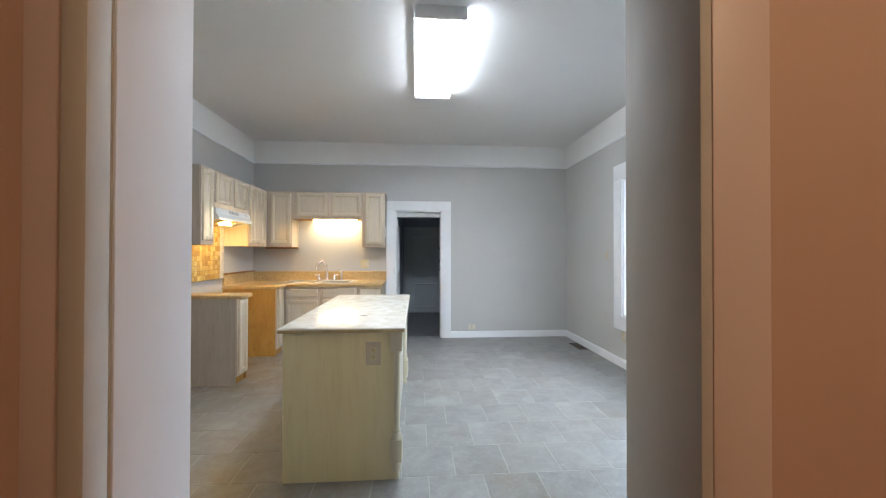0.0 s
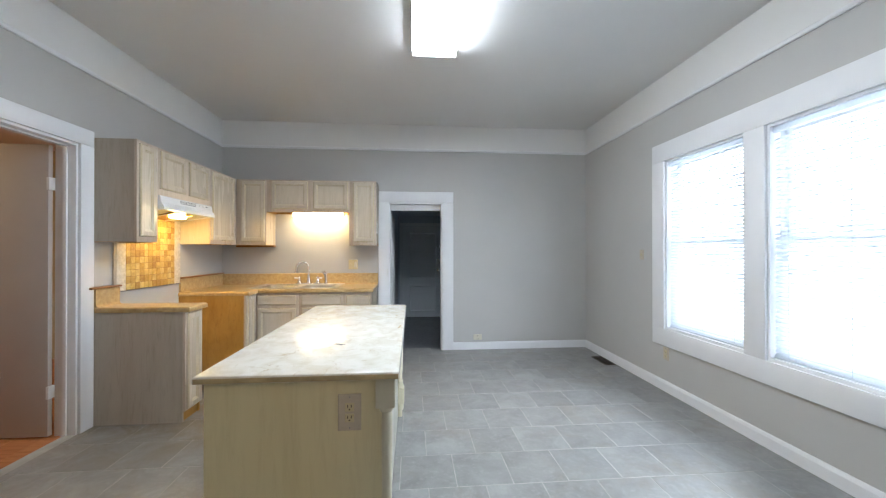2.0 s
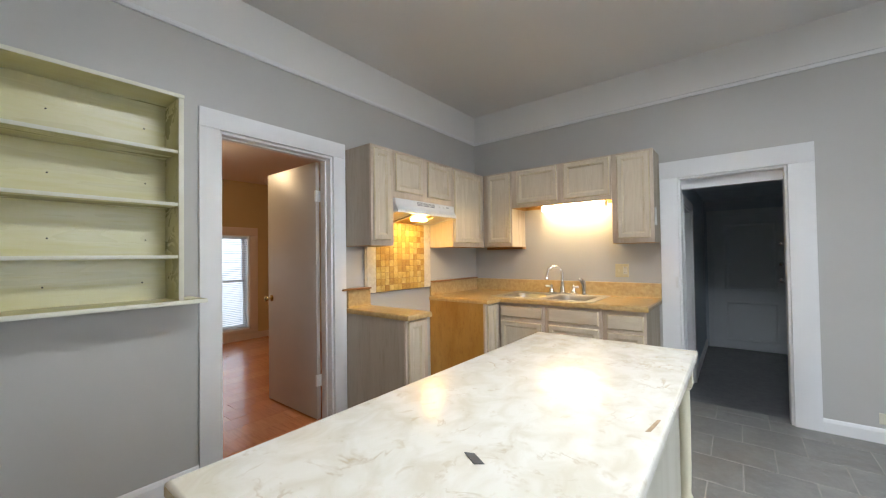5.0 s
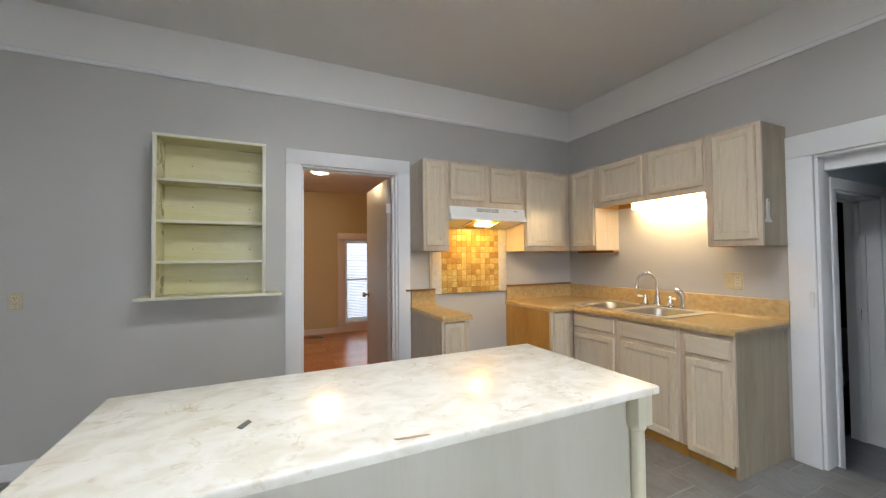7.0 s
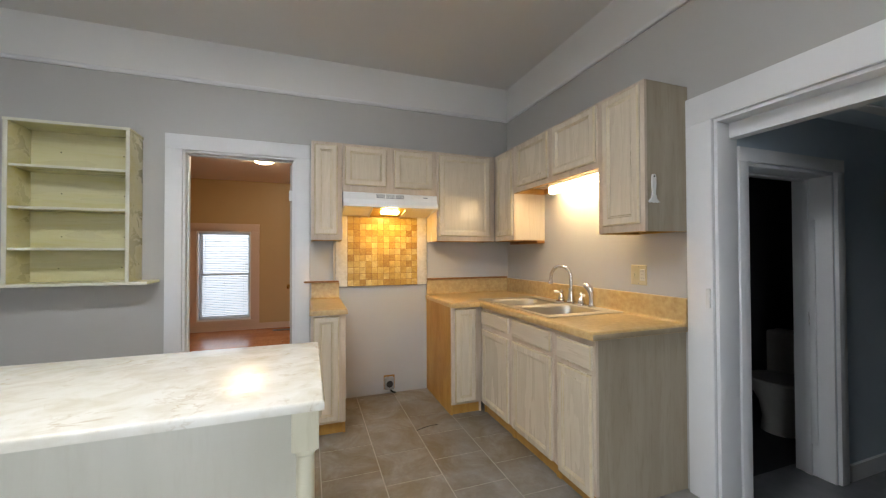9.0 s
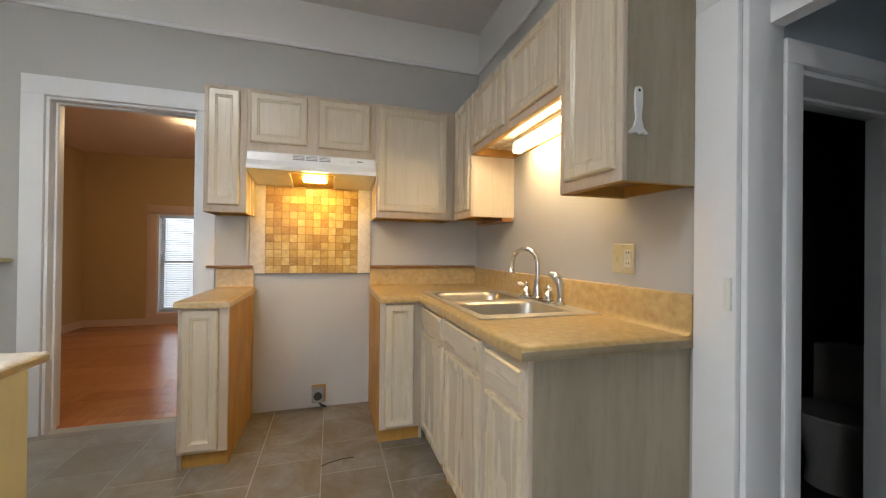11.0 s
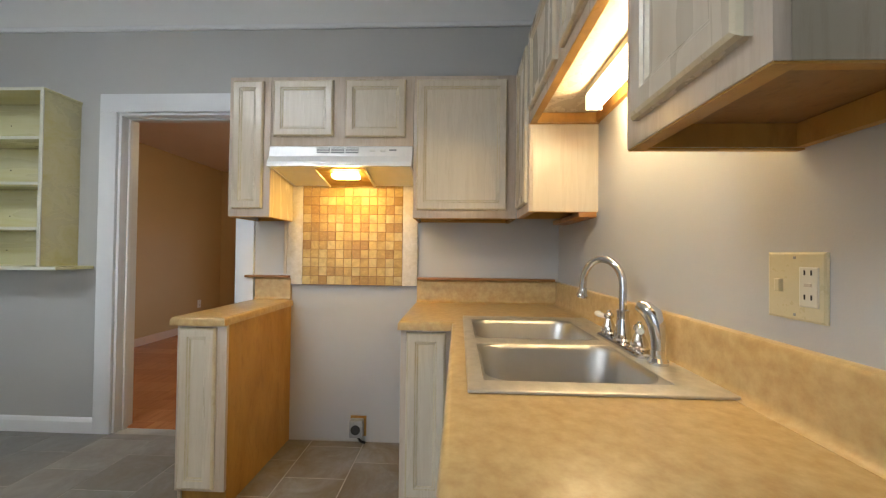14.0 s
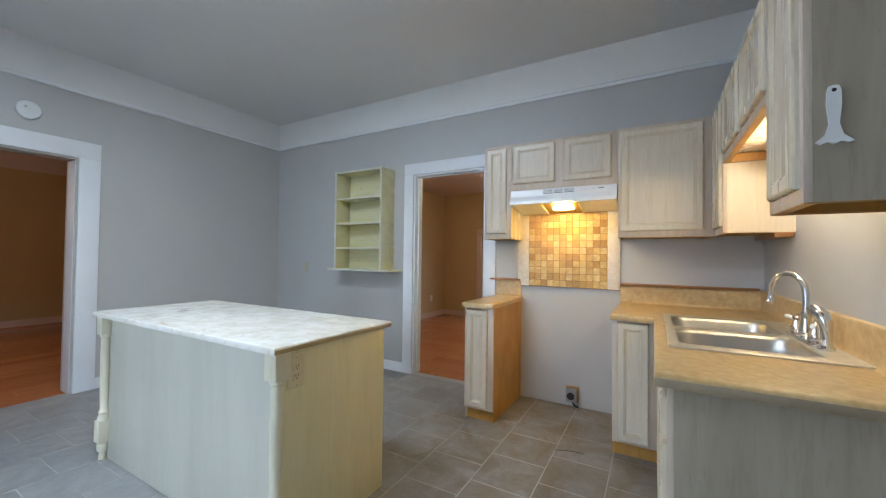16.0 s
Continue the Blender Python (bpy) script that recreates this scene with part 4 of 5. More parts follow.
part("canopy", prism(bmesh.new(), [(X0 + 0.002, 1.811), (-1.885, 1.811), (-1.878, 1.804), (-1.872, 1.752), (-1.848, 1.715), (-1.845, HZ), (-1.860, HZ), (-1.864, 1.710), (-1.90, 1.735), (X0 + 0.002, 1.735)], "y", RY0, RY1), M_ENAMEL, hood, smooth=False)
for a in (RY0, RY1 - 0.012):
    part("side_skirt", prism(bmesh.new(), [(X0 + 0.002, 1.7345), (-1.902, 1.7345), (-1.865, 1.708), (-1.861, HZ), (-1.95, HZ - 0.012), (X0 + 0.002, HZ - 0.052)], "y", a, a + 0.012), M_ENAMEL, hood, smooth=False)
for k in range(3):
    v = part("vent", boxed(-1.878, -1.8735, 4.175 + k * 0.082, 4.247 + k * 0.082, 1.768, 1.800), M_VENTGREY, hood, "grey vent slots")
    for j in range(3):
        part("louvre", boxed(-1.8738, -1.8715, 4.175 + k * 0.082, 4.247 + k * 0.082, 1.775 + j * 0.009, 1.779 + j * 0.009), M_ENAMEL, v)
for k in range(2):
    part("switch", boxed(-1.878, -1.870, 4.475 + k * 0.06, 4.505 + k * 0.06, 1.778, 1.792, r=0.002), M_WHITEPL, hood)
part("maker_plate", boxed(-1.878, -1.8725, 4.585, 4.625, 1.782, 1.790), M_VENTGREY, hood)
part("underside", prism(bmesh.new(), [(-1.863, 1.712), (-1.863, 1.707), (X0 + 0.019, 1.642), (X0 + 0.019, 1.647)], "y", RY0 + 0.0125, RY1 - 0.0125), M_CREAMED, hood, "grease-yellowed underside", smooth=False)
part("filter", prism(bmesh.new(), [(-1.92, 1.694), (-1.92, 1.688), (-2.17, 1.639), (-2.17, 1.645)], "y", 4.15, 4.44), M_FILTER, hood, "amber grease filter")
ridges = bmesh.new()
for k in range(11):
    rx = -1.932 - 0.021 * k
    rz = 1.688 + (rx + 1.92) * 0.196
    prism(ridges, [(rx, rz + 0.001), (rx - 0.006, rz - 0.004), (rx - 0.012, rz - 0.002)], "y", 4.162, 4.428)
part("filter_mesh", ridges, M_FILTER, hood, "ribbed metal grease mesh", smooth=False)
for a in (4.146, 4.434):
    part("filter_edge", prism(bmesh.new(), [(-1.918, 1.687), (-1.918, 1.679), (-2.172, 1.630), (-2.172, 1.638)], "y", a, a + 0.010), M_CREAMED, hood, smooth=False)
part("lamp", boxed(-2.02, -1.945, 4.235, 4.385, 1.648, 1.672, r=0.007, segments=3), M_HOODBULB, hood, "glowing warm hood lamp")

light = thing("strip_light", (-0.965, 5.42, 1.77), "lit warm fluorescent strip under the cabinet", "strip light")
part("housing", boxed(-1.285, -0.645, 5.462, 5.528, 1.833, 1.859, r=0.004), M_ENAMEL, light)
for a in (-1.290, -0.655):
    part("end_cap", boxed(a, a + 0.012, 5.462, 5.528, 1.774, 1.834, r=0.006), M_ENAMEL, light)
part("tube_cover", rings(bmesh.new(), [[(x, 5.495 + (0.028 - i) * math.cos(a), 1.803 + (0.028 - i) * math.sin(a)) for a in [2 * math.pi * k / 16 for k in range(16)]] for x, i in ((-1.278, 0.004), (-1.274, 0), (-0.659, 0), (-0.655, 0.004))]), M_STRIP, light, "glowing warm diffuser")

backing = thing("tile_panel", (X0, 4.29, 1.0), "tan mosaic tile panel with cream marble borders", "wall tiles")
part("grout_bed", boxed(X0, X0 + 0.0145, 3.967, 4.617, 1.004, 1.688), M_MGROUT, backing)
part("border", boxed(X0, X0 + 0.017, 3.865, 3.966, 1.004, 1.688, r=0.002), M_MARBLE, backing, "cream marble border strip")
part("border", boxed(X0, X0 + 0.017, 4.618, 4.714, 1.004, 1.688, r=0.002), M_MARBLE, backing, "cream marble border strip")
part("edge_trim", boxed(X0, X0 + 0.018, 3.865, 4.714, 0.998, 1.003), M_VENTGREY, backing)

# ---- island ----
isl = thing("kitchen_island", (-0.185, 2.83, 0), "cream painted island with turned corner posts", "kitchen island")
IX0, IX1, IY0, IY1, IT = -0.545, 0.185, 1.972, 3.688, 0.897
tp = part("island_top", slab([IX0, IX1], [IY0, IY1], [(0, 0)], IT - 0.028, IT, 0.010), M_MARBLETOP, isl, "ivory marble-look laminate top")
bz = IT - 0.028
for ya, yb in ((IY0 - 0.0015, IY0 + 0.001), (IY1 - 0.001, IY1 + 0.0015)):
    part("edge_band", boxed(IX0 + 0.004, IX1 - 0.004, ya, yb, IT - 0.027, IT - 0.009, r=0.0005), M_EDGE, isl, "worn tan edge band")
part("near_panel", boxed(IX0 + 0.025, 0.137, IY0 + 0.03, IY0 + 0.048, 0.0, bz, r=0.002), M_ISLAND, isl)
part("far_panel", boxed(IX0 + 0.025, 0.137, IY1 - 0.048, IY1 - 0.03, 0.0, bz, r=0.002), M_ISLAND, isl)
part("front_panel", boxed(0.102, 0.118, IY0 + 0.048, IY1 - 0.048, 0.0, bz, r=0.002), M_FRONTDAYLIT, isl, "front panel, turned off-white in colour for the daylight")
part("back_panel", boxed(IX0 + 0.025, IX0 + 0.04, IY0 + 0.048, IY1 - 0.048, 0.0, bz), M_ISLAND, isl)
for py in (IY0 + 0.050, IY1 - 0.050):
    px = 0.132
    for z0, z1 in ((0.755, bz), (0.105, 0.235)):
        part("post_block", boxed(px - 0.036, px + 0.036, py - 0.036, py + 0.036, z0, z1, r=0.004), M_POSTDAYLIT, isl)
    part("post", lathe(bmesh.new(), px, py, [(0.030, 0.754), (0.030, 0.742), (0.024, 0.735), (0.025, 0.70), (0.024, 0.42), (0.021, 0.30), (0.028, 0.285), (0.024, 0.272), (0.031, 0.255), (0.034, 0.236)], 20), M_POSTDAYLIT, isl)
    part("foot", lathe(bmesh.new(), px, py, [(0.024, 0.104), (0.032, 0.085), (0.030, 0.055), (0.018, 0.04), (0.022, 0.02), (0.022, 0.0)], 16), M_POSTDAYLIT, isl)


def receptacle(ob, o, u, n, w, h, slots="duplex", plate_mat=None, face_mat=None):
    """A cover plate at o (its middle) in a plane of u and up, facing n, with its sockets or toggle."""
    o, u, n, up = Vector(o), Vector(u), Vector(n), Vector((0, 0, 1))
    plate_mat, face_mat = plate_mat or M_WHITEPL, face_mat or M_WHITEPL
    def piece(name, du, dz, pw, ph, d0, d1, m, parent, ins=0.002):
        p = o + u * (du - pw / 2) + up * (dz - ph / 2)
        return part(name, panel(p, u, up, n, pw, ph, [(0, d0), (0, d1 - ins / 2), (ins, d1)]), m, parent, smooth=False)
    pl = piece("cover_plate", 0, 0, w, h, 0, 0.006, plate_mat, ob, 0.004)
    def duplex(du, s=1.0):
        for dz in (0.02 * s, -0.02 * s):
            f = piece("socket_face", du, dz, 0.034, 0.032 * s, 0.0055, 0.0085, face_mat, pl)
            for q in (-0.0065, 0.0065):
                piece("slot", du + q, dz + 0.004, 0.0028, 0.010, 0.008, 0.0092, M_DARK, f, 0.0003)
            piece("slot", du, dz - 0.008, 0.005, 0.005, 0.008, 0.0092, M_DARK, f, 0.0003)
    if slots == "duplex":
        duplex(0)
    elif slots == "switch":
        piece("toggle", 0, 0, 0.010, 0.024, 0.0055, 0.014, face_mat, pl)
    elif slots == "both":
        piece("toggle", -w / 4, 0, 0.011, 0.024, 0.0055, 0.014, face_mat, pl)
        f = piece("socket_face", w / 4, 0, 0.036, 0.072, 0.0055, 0.009, M_BONE, pl)
        for dz in (0.022, -0.022):
            for q in (-0.0065, 0.0065):
                piece("slot", w / 4 + q, dz + 0.004, 0.0028, 0.009, 0.0085, 0.0098, M_DARK, f, 0.0003)
        piece("test_button", w / 4, 0.004, 0.014, 0.006, 0.0085, 0.0105, M_BEIGEPL, f, 0.0005)
    for dz in (h * 0.42, -h * 0.42):
        piece("screw", 0, dz, 0.005, 0.005, 0.0055, 0.0068, M_GREYBOX, pl, 0.0005)
    return ob


def outlet(name, base, label, *a, **k):
    ob = thing(name, base, label, "outlet" if "outlet" in name else "switch")
    return receptacle(ob, base, *a, **k)


outlet("power_outlet", (0.0, IY0 + 0.03, 0.742), "almond power outlet in a cream plate on the island", (1, 0, 0), (0, -1, 0), 0.085, 0.135, plate_mat=M_BEIGEPL, face_mat=M_ALMOND)
outlet("power_outlet", (0.060, IY1 - 0.03, 0.775), "cream power outlet on the island end", (-1, 0, 0), (0, 1, 0), 0.085, 0.135, plate_mat=M_ALMOND, face_mat=M_ALMOND)
outlet("switch_and_outlet", (-0.545, Y1 - 0.001, 1.158), "almond switch and outlet plate above the worktop", (1, 0, 0), (0, -1, 0), 0.120, 0.126, slots="both", plate_mat=M_ALMOND, face_mat=M_ALMOND)
outlet("light_switch", (X1, 4.33, 1.30), "almond light switch on the grey wall", (0, 1, 0), (-1, 0, 0), 0.065, 0.105, slots="switch", plate_mat=M_BEIGEPL, face_mat=M_ALMOND)
outlet("power_outlet", (X1, 3.955, 0.36), "almond power outlet below the kitchen window", (0, 1, 0), (-1, 0, 0), 0.075, 0.12, plate_mat=M_BEIGEPL, face_mat=M_ALMOND)
outlet("power_outlet", (X0, 1.025, 1.10), "almond power outlet on the grey wall", (0, -1, 0), (1, 0, 0), 0.07, 0.115, plate_mat=M_BEIGEPL, face_mat=M_ALMOND)
outlet("power_outlet", (1.122, Y1, 0.165), "almond power outlet low on the grey wall", (1, 0, 0), (0, -1, 0), 0.115, 0.075, plate_mat=M_BONE, face_mat=M_BONE)

# ---- wall shelf ----
sh = thing("wall_shelf", (X0, 2.09, 1.085), "ivory painted open wall shelf, empty", "shelf")
SY_0, SY_1, SF, SZ0, SZ1 = 1.765, 2.435, -1.985, 1.105, 2.185
part("side", boxed(X0, SF, SY_0, SY_0 + 0.018, SZ0, SZ1, r=0.002), M_SHELF, sh)
part("side", boxed(X0, SF, SY_1 - 0.018, SY_1, SZ0, SZ1, r=0.002), M_SHELF, sh)
part("top", boxed(X0, SF + 0.006, SY_0 - 0.006, SY_1 + 0.006, SZ1, SZ1 + 0.016, r=0.002), M_SHELF, sh)
part("back", boxed(X0, X0 + 0.006, SY_0 + 0.018, SY_1 - 0.018, SZ0, SZ1), M_SHELF, sh)
for z in (1.345, 1.622, 1.902):
    part("shelf_board", boxed(X0 + 0.006, SF - 0.006, SY_0 + 0.018, SY_1 - 0.018, z - 0.016, z, r=0.002), M_SHELF, sh)
part("base_board", boxed(X0, SF + 0.012, 1.665, 2.55, 1.085, 1.105, r=0.004), M_SHELF, sh)
for z in (1.20, 1.43, 1.74, 2.04):
    for y in (1.95, 2.32):
        part("screw_hole", lathe(bmesh.new(), y + 0.01 * math.sin(z * 40), z, [(0.004, X0 + 0.006), (0.004, X0 + 0.0072)], 8, "x"), M_DARK, sh)

for y in (SY_0 - 0.004, SY_1 - 0.020):
    part("edge_strip", boxed(SF + 0.0005, SF + 0.008, y, y + 0.024, SZ0 + 0.0005, SZ1 - 0.0005, r=0.002), M_SHELFEDGE, sh, "white painted front edge")
part("edge_strip", boxed(SF + 0.0065, SF + 0.012, SY_0 - 0.006, SY_1 + 0.006, SZ1 - 0.004, SZ1 + 0.016, r=0.002), M_SHELFEDGE, sh, "white painted front edge")
for z in (1.345, 1.622, 1.902):
    part("edge_strip", boxed(SF - 0.0058, SF - 0.001, SY_0 + 0.021, SY_1 - 0.021, z - 0.017, z + 0.0005, r=0.001), M_SHELFEDGE, sh, "white painted front edge")
part("edge_strip", boxed(SF + 0.0122, SF + 0.016, 1.667, 2.548, 1.084, 1.1055, r=0.002), M_SHELFEDGE, sh, "white painted front edge")

# ---- ceiling light, detector, vent, fish, range socket ----
fx = thing("ceiling_light", (0.40, 3.0, 2.94), "lit fluorescent wrap fixture on the kitchen ceiling", "ceiling light")
part("end_cap", boxed(0.232, 0.60, 2.315, 2.345, 2.945, 3.03, r=0.008), M_ENAMEL, fx)
part("end_cap", boxed(0.232, 0.60, 3.655, 3.685, 2.945, 3.03, r=0.008), M_ENAMEL, fx)
# cover added to hold the fixture's glow off the ceiling to the west
part("side_cover", boxed(0.226, 0.2335, 2.345, 3.655, 2.984, 3.03, r=0.002), M_ENAMEL, fx, "white cover added to cut the glow on the west side")
part("diffuser", prism(bmesh.new(), [(0.235, 3.03), (0.24, 2.975), (0.265, 2.952), (0.567, 2.952), (0.592, 2.975), (0.597, 3.03)], "y", 2.345, 3.655), M_FIXTURE, fx, "glowing white diffuser", smooth=False)
sd = thing("smoke_detector", (0.16, Y0, 2.42), "round white smoke detector above the doorway", "smoke detector")
part("body", lathe(bmesh.new(), 0.16, 2.42, [(0.078, Y0), (0.078, Y0 + 0.015), (0.070, Y0 + 0.028), (0.045, Y0 + 0.034), (0.001, Y0 + 0.035)], 28, "y"), M_WHITEPL, sd)
part("button", lathe(bmesh.new(), 0.18, 2.44, [(0.010, Y0 + 0.033), (0.010, Y0 + 0.037), (0.001, Y0 + 0.038)], 12, "y"), M_BEIGEPL, sd)


def register(x0, x1, y0, y1, along, label):
    ob = thing("floor_register", ((x0 + x1) / 2, (y0 + y1) / 2, 0.001), label, "floor vent")
    part("well", boxed(x0 + 0.01, x1 - 0.01, y0 + 0.01, y1 - 0.01, 0.0005, 0.0015), M_DARK, ob)
    bm = bmesh.new()
    for b in ((x0, x0 + 0.014, y0, y1), (x1 - 0.014, x1, y0, y1), (x0 + 0.014, x1 - 0.014, y0, y0 + 0.014), (x0 + 0.014, x1 - 0.014, y1 - 0.014, y1)):
        box(bm, *b, 0.0005, 0.006)
    part("frame", bm, M_BRONZE, ob)
    n = 14
    for k in range(n):
        y = y0 + 0.02 + (y1 - y0 - 0.04) * k / (n - 1)
        part("slat", boxed(x0 + 0.014, x1 - 0.014, y - 0.004, y + 0.004, 0.002, 0.005), M_BRONZE, ob)


register(2.49, 2.622, 4.78, 5.13, "y", "dark brown floor register by the wall")
register(-5.80, -5.68, 3.05, 3.35, "y", "dark brown floor register under the side room wall")

FX = -0.2145
pts = [(0, 0.150), (0.010, 0.148), (0.014, 0.135), (0.015, 0.10), (0.010, 0.05), (0.018, 0.02), (0.038, 0.002), (0.026, -0.002), (0.014, 0.004), (0, -0.003), (-0.012, 0.004), (-0.026, -0.002), (-0.036, 0.004), (-0.016, 0.024), (-0.009, 0.05), (-0.014, 0.10), (-0.013, 0.135), (-0.009, 0.148)]
fish = thing("fish_ornament", (FX, 5.353, 1.562), "pale fish-shaped plaque hung on the cabinet side", "wall ornament")
part("plaque", prism(bmesh.new(), [(5.353 + a, 1.562 + b) for a, b in pts], "x", FX, FX + 0.008), M_WHITEPL, fish, smooth=False)
part("hole", lathe(bmesh.new(), 5.353, 1.562 + 0.137, [(0.005, FX + 0.007), (0.005, FX + 0.009)], 10, "x"), M_DARK, fish)

rs = thing("range_socket", (X0, 4.345, 0.03), "grey range power socket low on the wall", "outlet")
part("wall_cutout", boxed(X0, X0 + 0.004, 4.296, 4.398, 0.038, 0.166), M_RAW, rs, "torn plaster edge behind the box")
part("box", boxed(X0 + 0.004, X0 + 0.055, 4.30, 4.385, 0.045, 0.155, r=0.008), M_GREYBOX, rs)
part("socket", lathe(bmesh.new(), 4.342, 0.098, [(0.030, X0 + 0.054), (0.030, X0 + 0.060), (0.024, X0 + 0.061), (0.001, X0 + 0.061)], 20, "x"), M_DARK, rs)
part("cable", sweep(bmesh.new(), [(X0 + 0.03, 4.35, 0.045), (X0 + 0.035, 4.37, 0.02), (X0 + 0.03, 4.40, 0.008)], 0.008, 8), M_DARK, rs)
single("strike_plate", boxed(-0.105, -0.085, Y1 - 0.03, Y1 - 0.0195, 1.01, 1.11, r=0.002), M_WHITEPL, "white catch plate on the hall casing", "latch")
single("paint_scrape", prism(bmesh.new(), [(-0.143, 2.402), (-0.100, 2.376), (-0.083, 2.389), (-0.122, 2.411)], "z", IT + 0.0006, IT + 0.0016), M_FILM, "dark scrape mark on the island top", "mark")
single("worn_patch", prism(bmesh.new(), [(0.148, 2.735), (0.158, 2.742), (0.163, 2.78), (0.168, 2.826), (0.160, 2.822), (0.155, 2.785)], "z", IT + 0.0006, IT + 0.0014), M_RUST, "brown worn patch on the island top", "mark")
single("loose_wire", sweep(bmesh.new(), [(-1.390, 4.385, 0.003), (-1.408, 4.42, 0.003), (-1.424, 4.46, 0.003), (-1.432, 4.51, 0.004), (-1.433, 4.563, 0.003)], 0.0022, 6), M_DARK, "short dark wire lying on the tiles", "wire")
outlet("power_outlet", (-5.50, SY0, 0.39), "white power outlet low on the side room wall", (1, 0, 0), (0, 1, 0), 0.075, 0.12)

# ---- doors ----
door = thing("side_room_door", (-2.36, 3.51, 0), "white flush door standing open into the side room", "door")
part("leaf", boxed(-3.155, -2.365, 3.478, 3.513, 0.012, 2.105, r=0.003), M_DOOR, door)
for z in (0.28, 1.78):
    part("hinge", boxed(-2.372, -2.352, 3.470, 3.518, z, z + 0.09, r=0.002), M_WHITEPL, door)
for s, y in ((-1, 3.478), (1, 3.513)):
    k = part("rose", lathe(bmesh.new(), -3.09, 0.95, [(0.030, y), (0.030, y + s * 0.006), (0.012, y + s * 0.012)], 20, "y"), M_BRASS, door)
    part("knob", lathe(bmesh.new(), -3.09, 0.95, [(0.010, y + s * 0.010), (0.010, y + s * 0.03), (0.022, y + s * 0.036), (0.027, y + s * 0.05), (0.022, y + s * 0.064), (0.001, y + s * 0.068)], 20, "y"), M_BRASS, k, "polished brass knob")
back = thing("back_door", (0.46, HY1, FZ), "blue grey panelled back door with locks at the hall end", "door")
part("leaf", boxed(0.035, 0.885, HY1 - 0.03, HY1 - 0.001, FZ + 0.01, 1.86), M_BACKDOORLIT, back)
for z0, z1 in ((0.02, 0.60), (0.76, 1.74)):
    part("panel", panel((0.885 - 0.12, HY1 - 0.03, z0), (-1, 0, 0), (0, 0, 1), (0, -1, 0), 0.60, z1 - z0, [(0, 0), (0, 0.010), (0.02, 0.016), (0.04, 0.003)]), M_BACKDOORLIT, back, smooth=False)
for z, r in ((1.43, 0.022), (1.143, 0.028), (0.925, 0.030)):
    part("lock" if z > 1 else "knob", lathe(bmesh.new(), 0.80, z, [(r, HY1 - 0.03), (r, HY1 - 0.045), (r * 0.6, HY1 - 0.05), (r * 0.9, HY1 - 0.07), (0.001, HY1 - 0.075)], 16, "y"), M_CHROME, back, "metal lock")
for a, b, z0, z1 in ((-0.035, 0.033, FZ, 1.865), (0.887, 0.955, FZ, 1.865), (-0.035, 0.955, 1.865, 1.94)):
    part("door_casing", boxed(a, b, HY1 - 0.018, HY1, z0, z1, r=0.002), M_BACKDOORLIT, back)
for z in (0.14, 1.72):
    single("hinge_leaf", boxed(0.622, 0.636, Y1 - 0.024, Y1 - 0.0195, z, z + 0.085, r=0.001), M_WHITEPL, "painted hinge leaf on the hall casing", "hinge", group="painted hinge leaves")
single("jamb_strip", boxed(-0.182, -0.150, 6.6085, 6.6215, 0.10, 1.50, r=0.002), M_TRIM, "white repair strip on the bathroom jamb", "trim strip")
single("latch_plate", boxed(-0.184, -0.164, 6.6095, 6.6115, 0.84, 0.92, r=0.001), M_BRASS, "brass strike plate on the bathroom jamb", "latch")

# ---- lamps in the other rooms ----
def dome(name, x, y, top, label, material):
    ob = thing(name, (x, y, top - 0.1), label, "ceiling light")
    part("base", lathe(bmesh.new(), x, y, [(0.15, top), (0.15, top - 0.02), (0.145, top - 0.024)], 28), M_BRASS, ob)
    part("glass_bowl", lathe(bmesh.new(), x, y, [(0.142, top - 0.024), (0.132, top - 0.055), (0.10, top - 0.085), (0.05, top - 0.102), (0.001, top - 0.106)], 28), material, ob, "glowing warm glass bowl")


dome("dome_light", -4.08, 3.08, STOP_Z, "lit warm glass dome light on the ceiling", M_DOME)
dome("dome_light", 1.2, -1.2, TOP, "lit warm glass dome light on the front room ceiling", M_NEARDOME)
# white porcelain coloured grey to stand for the lack of light
tub = thing("toilet", (-0.62, 7.12, FZ), "white toilet coloured grey for the dark of the bathroom", "toilet")
part("bowl", lathe(bmesh.new(), -0.62, 7.12, [(0.12, FZ), (0.11, FZ + 0.10), (0.13, FZ + 0.22), (0.19, FZ + 0.34), (0.20, FZ + 0.39)], 24), M_TOILETDIM, tub)
part("seat", lathe(bmesh.new(), -0.62, 7.12, [(0.205, FZ + 0.391), (0.21, FZ + 0.40), (0.205, FZ + 0.415), (0.001, FZ + 0.418)], 24), M_TOILETDIM, tub)
part("tank", boxed(-0.84, -0.40, 7.34, 7.52, FZ + 0.36, FZ + 0.74, r=0.02), M_TOILETDIM, tub)

# ---- floors and tiles, piece by piece ----
floor = structure("floor", [(-2.29, 2.85, 0.40, 5.74, -0.1, -0.0016)], M_GROUT, "grey tiled kitchen floor with pale joints", "floor")


def piece_mesh(cache, name, w, h, d, r, material):
    """A tile or board of that size, lying flat with a bevelled upper edge."""
    key = (name, round(w, 3), round(h, 3))
    if key not in cache:
        bm = bmesh.new()
        loops = [[(p, q, z) for p, q in ((-w / 2 + i, -h / 2 + i), (w / 2 - i, -h / 2 + i), (w / 2 - i, h / 2 - i), (-w / 2 + i, h / 2 - i))] for i, z in ((0, -d), (0, -r), (r, 0))]
        rings(bm, loops)
        me = bpy.data.meshes.new(name)
        bm.to_mesh(me)
        bm.free()
        me.materials.append(material)
        cache[key] = me
    return cache[key]


MESHES = {}


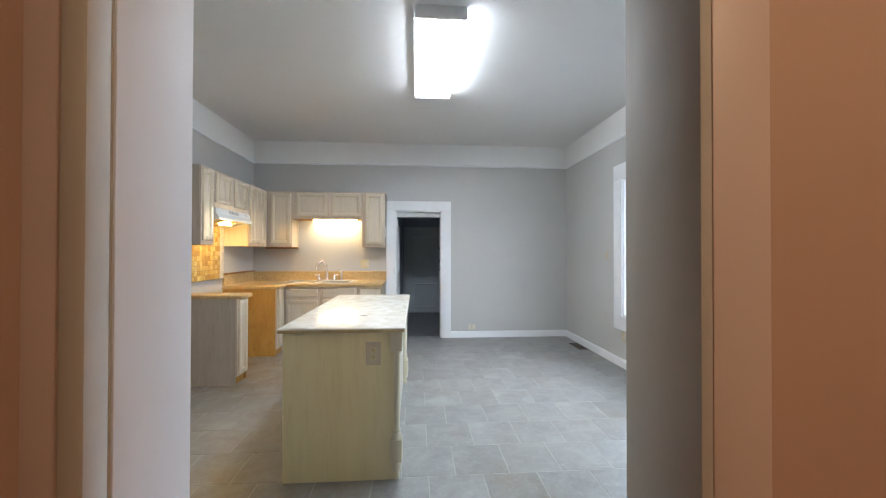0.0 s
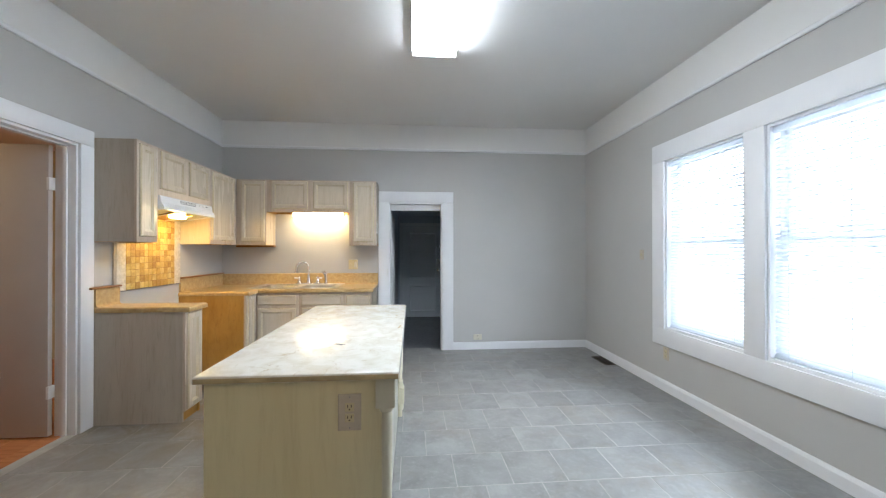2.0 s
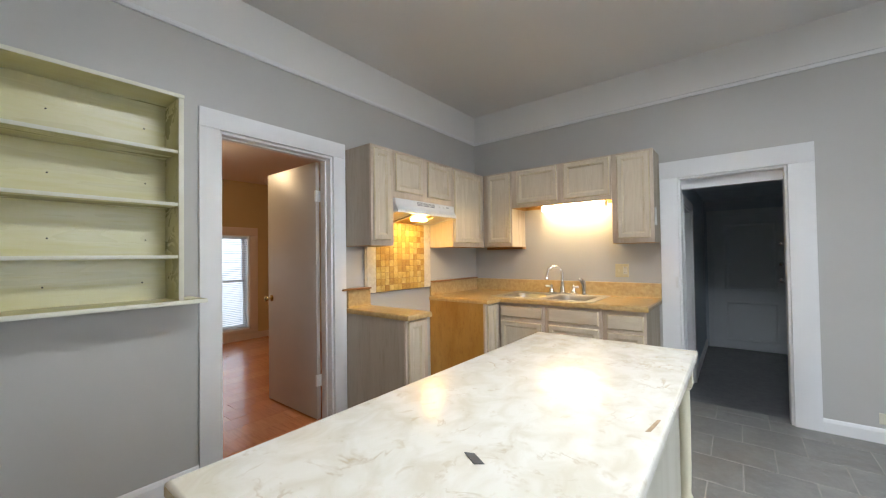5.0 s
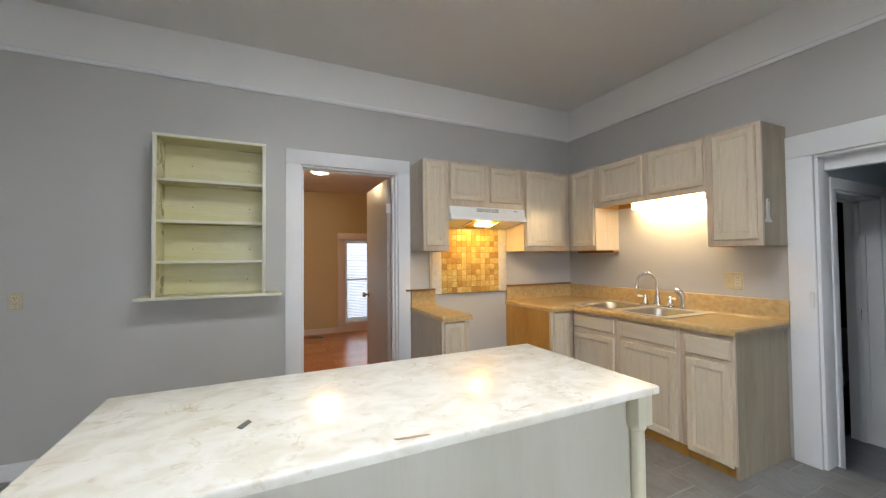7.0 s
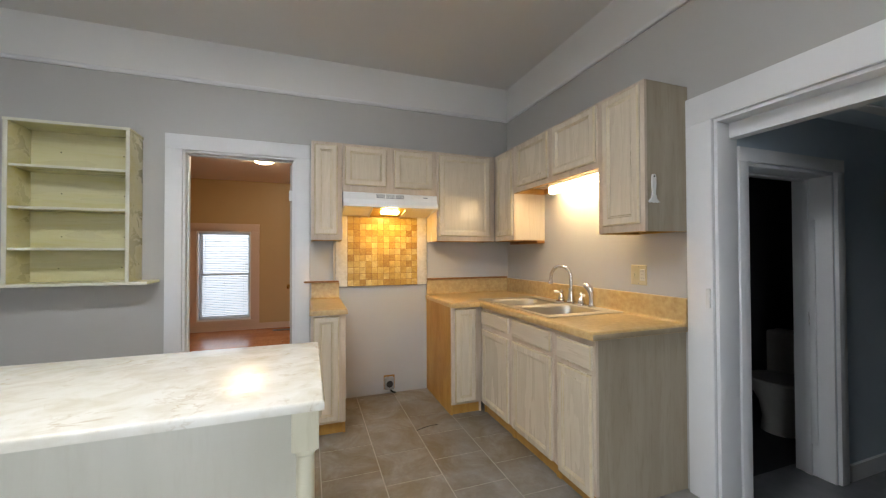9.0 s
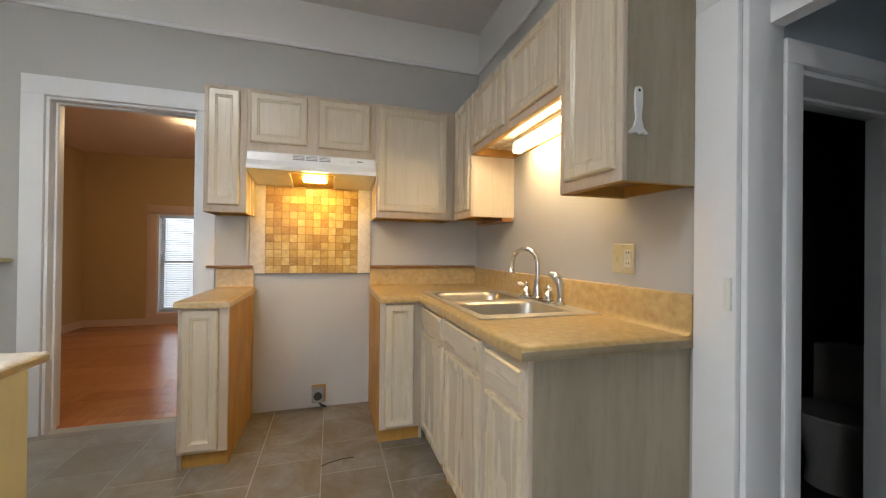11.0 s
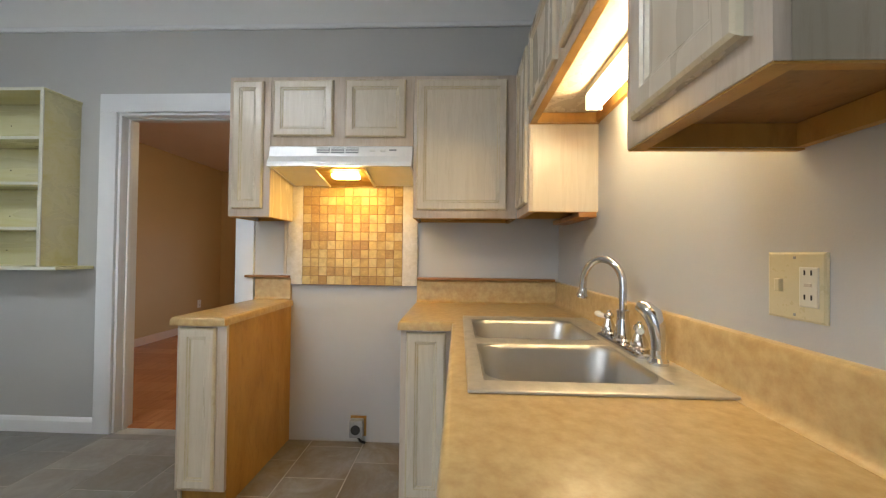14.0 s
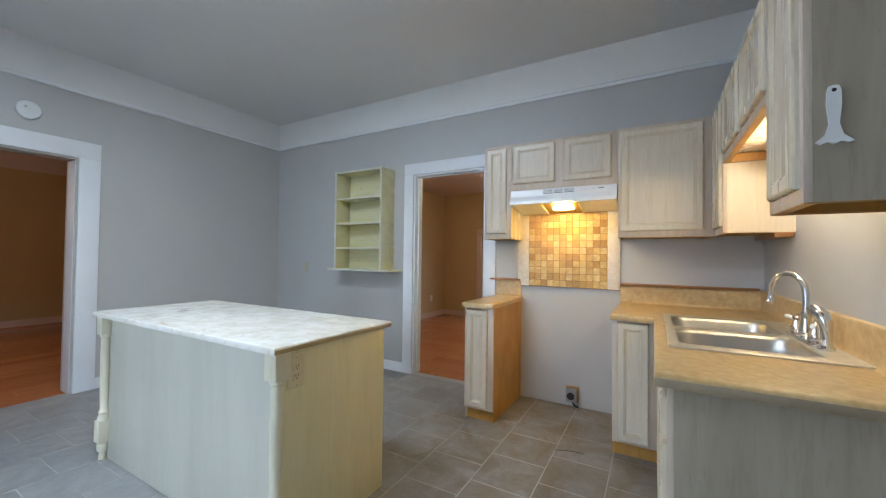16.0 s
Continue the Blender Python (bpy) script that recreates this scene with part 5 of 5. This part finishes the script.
def lay(name, parent, x0, x1, y0, y1, z, d, material, turn=None, gap=0.0):
    w, h = x1 - x0 - gap, y1 - y0 - gap
    if w < 0.01 or h < 0.01:
        return
    ob = new(name, piece_mesh(MESHES, name, w, h, d, 0.0015, material))
    ob.parent = parent
    ob.location = Vector(((x0 + x1) / 2, (y0 + y1) / 2, z)) - BASES[parent.name]


def floor_tiles():
    rnd = random.Random(4)
    pitch, y, row = 0.338, 3.034 - 8 * 0.338, 0
    while y < 5.74:
        x = 0.326 - 9 * 0.3285 + (0.164 if row % 2 else 0)
        while x < X1:
            a, b, c, d = max(x, X0), min(x + 0.3285, X1), max(y, 0.40), min(y + pitch, 5.74)
            if d > Y1 + 0.02 or c < Y0 - 0.02:
                lo, hi = (-0.057, 0.622) if d > Y1 + 0.02 else (-0.142, 0.657)
                inner = (c, min(d, Y1)) if d > Y1 + 0.02 else (max(c, Y0), d)
                if b - a > 0.01 and inner[1] - inner[0] > 0.01:
                    lay("tile", floor, a, b, *inner, 0.0 - rnd.random() * 0.0008, 0.006, M_TILE, gap=0.005)
                outer = (max(c, Y1), d) if d > Y1 + 0.02 else (c, min(d, Y0))
                lay("tile", floor, max(a, lo), min(b, hi), *outer, 0.0 - rnd.random() * 0.0008, 0.006, M_TILE, gap=0.005)
            else:
                lay("tile", floor, a, b, c, d, 0.0 - rnd.random() * 0.0008, 0.006, M_TILE, gap=0.005)
            x += 0.3285
        y += pitch
        row += 1


def boards(parent_name, x0, x1, y0, y1, along, width, length, seed):
    rnd, parent = random.Random(seed), bpy.data.objects[parent_name]
    p0, p1, q0, q1 = (y0, y1, x0, x1) if along == "x" else (x0, x1, y0, y1)
    p = p0
    while p < p1:
        q = q0 - rnd.random() * length
        while q < q1:
            a, b, c, d = max(q, q0), min(q + length, q1), p, min(p + width, p1)
            if along == "x":
                lay("board", parent, a, b, c, d, 0, 0.007, M_LAMINATE, gap=0.0012)
            else:
                lay("board", parent, c, d, a, b, 0, 0.007, M_LAMINATE, gap=0.0012)
            q += length
        p += width


def mosaic():
    n, w = 12, (4.617 - 3.967) / 12
    for i in range(n):
        for j in range(12):
            y0, z0 = 3.967 + i * w, 1.006 + j * 0.05675
            z1 = z0 + 0.05675
            ob = new("tile", piece_mesh(MESHES, "mosaic_tile", w - 0.003, z1 - z0 - 0.003, 0.008, 0.0015, M_MOSAIC))
            ob.parent = backing
            ob.rotation_euler = (radians(90), 0, radians(90))
            ob.location = Vector((X0 + 0.0175, (y0 + y0 + w) / 2, (z0 + z1) / 2)) - BASES[backing.name]


mosaic()
floor_tiles()
boards("side_room_floor", -6.0, -2.29, SY0, SY1, "y", 0.19, 1.2, 7)
boards("front_room_floor", -3.2, 3.4, -4.27, 0.40, "x", 0.19, 1.2, 8)
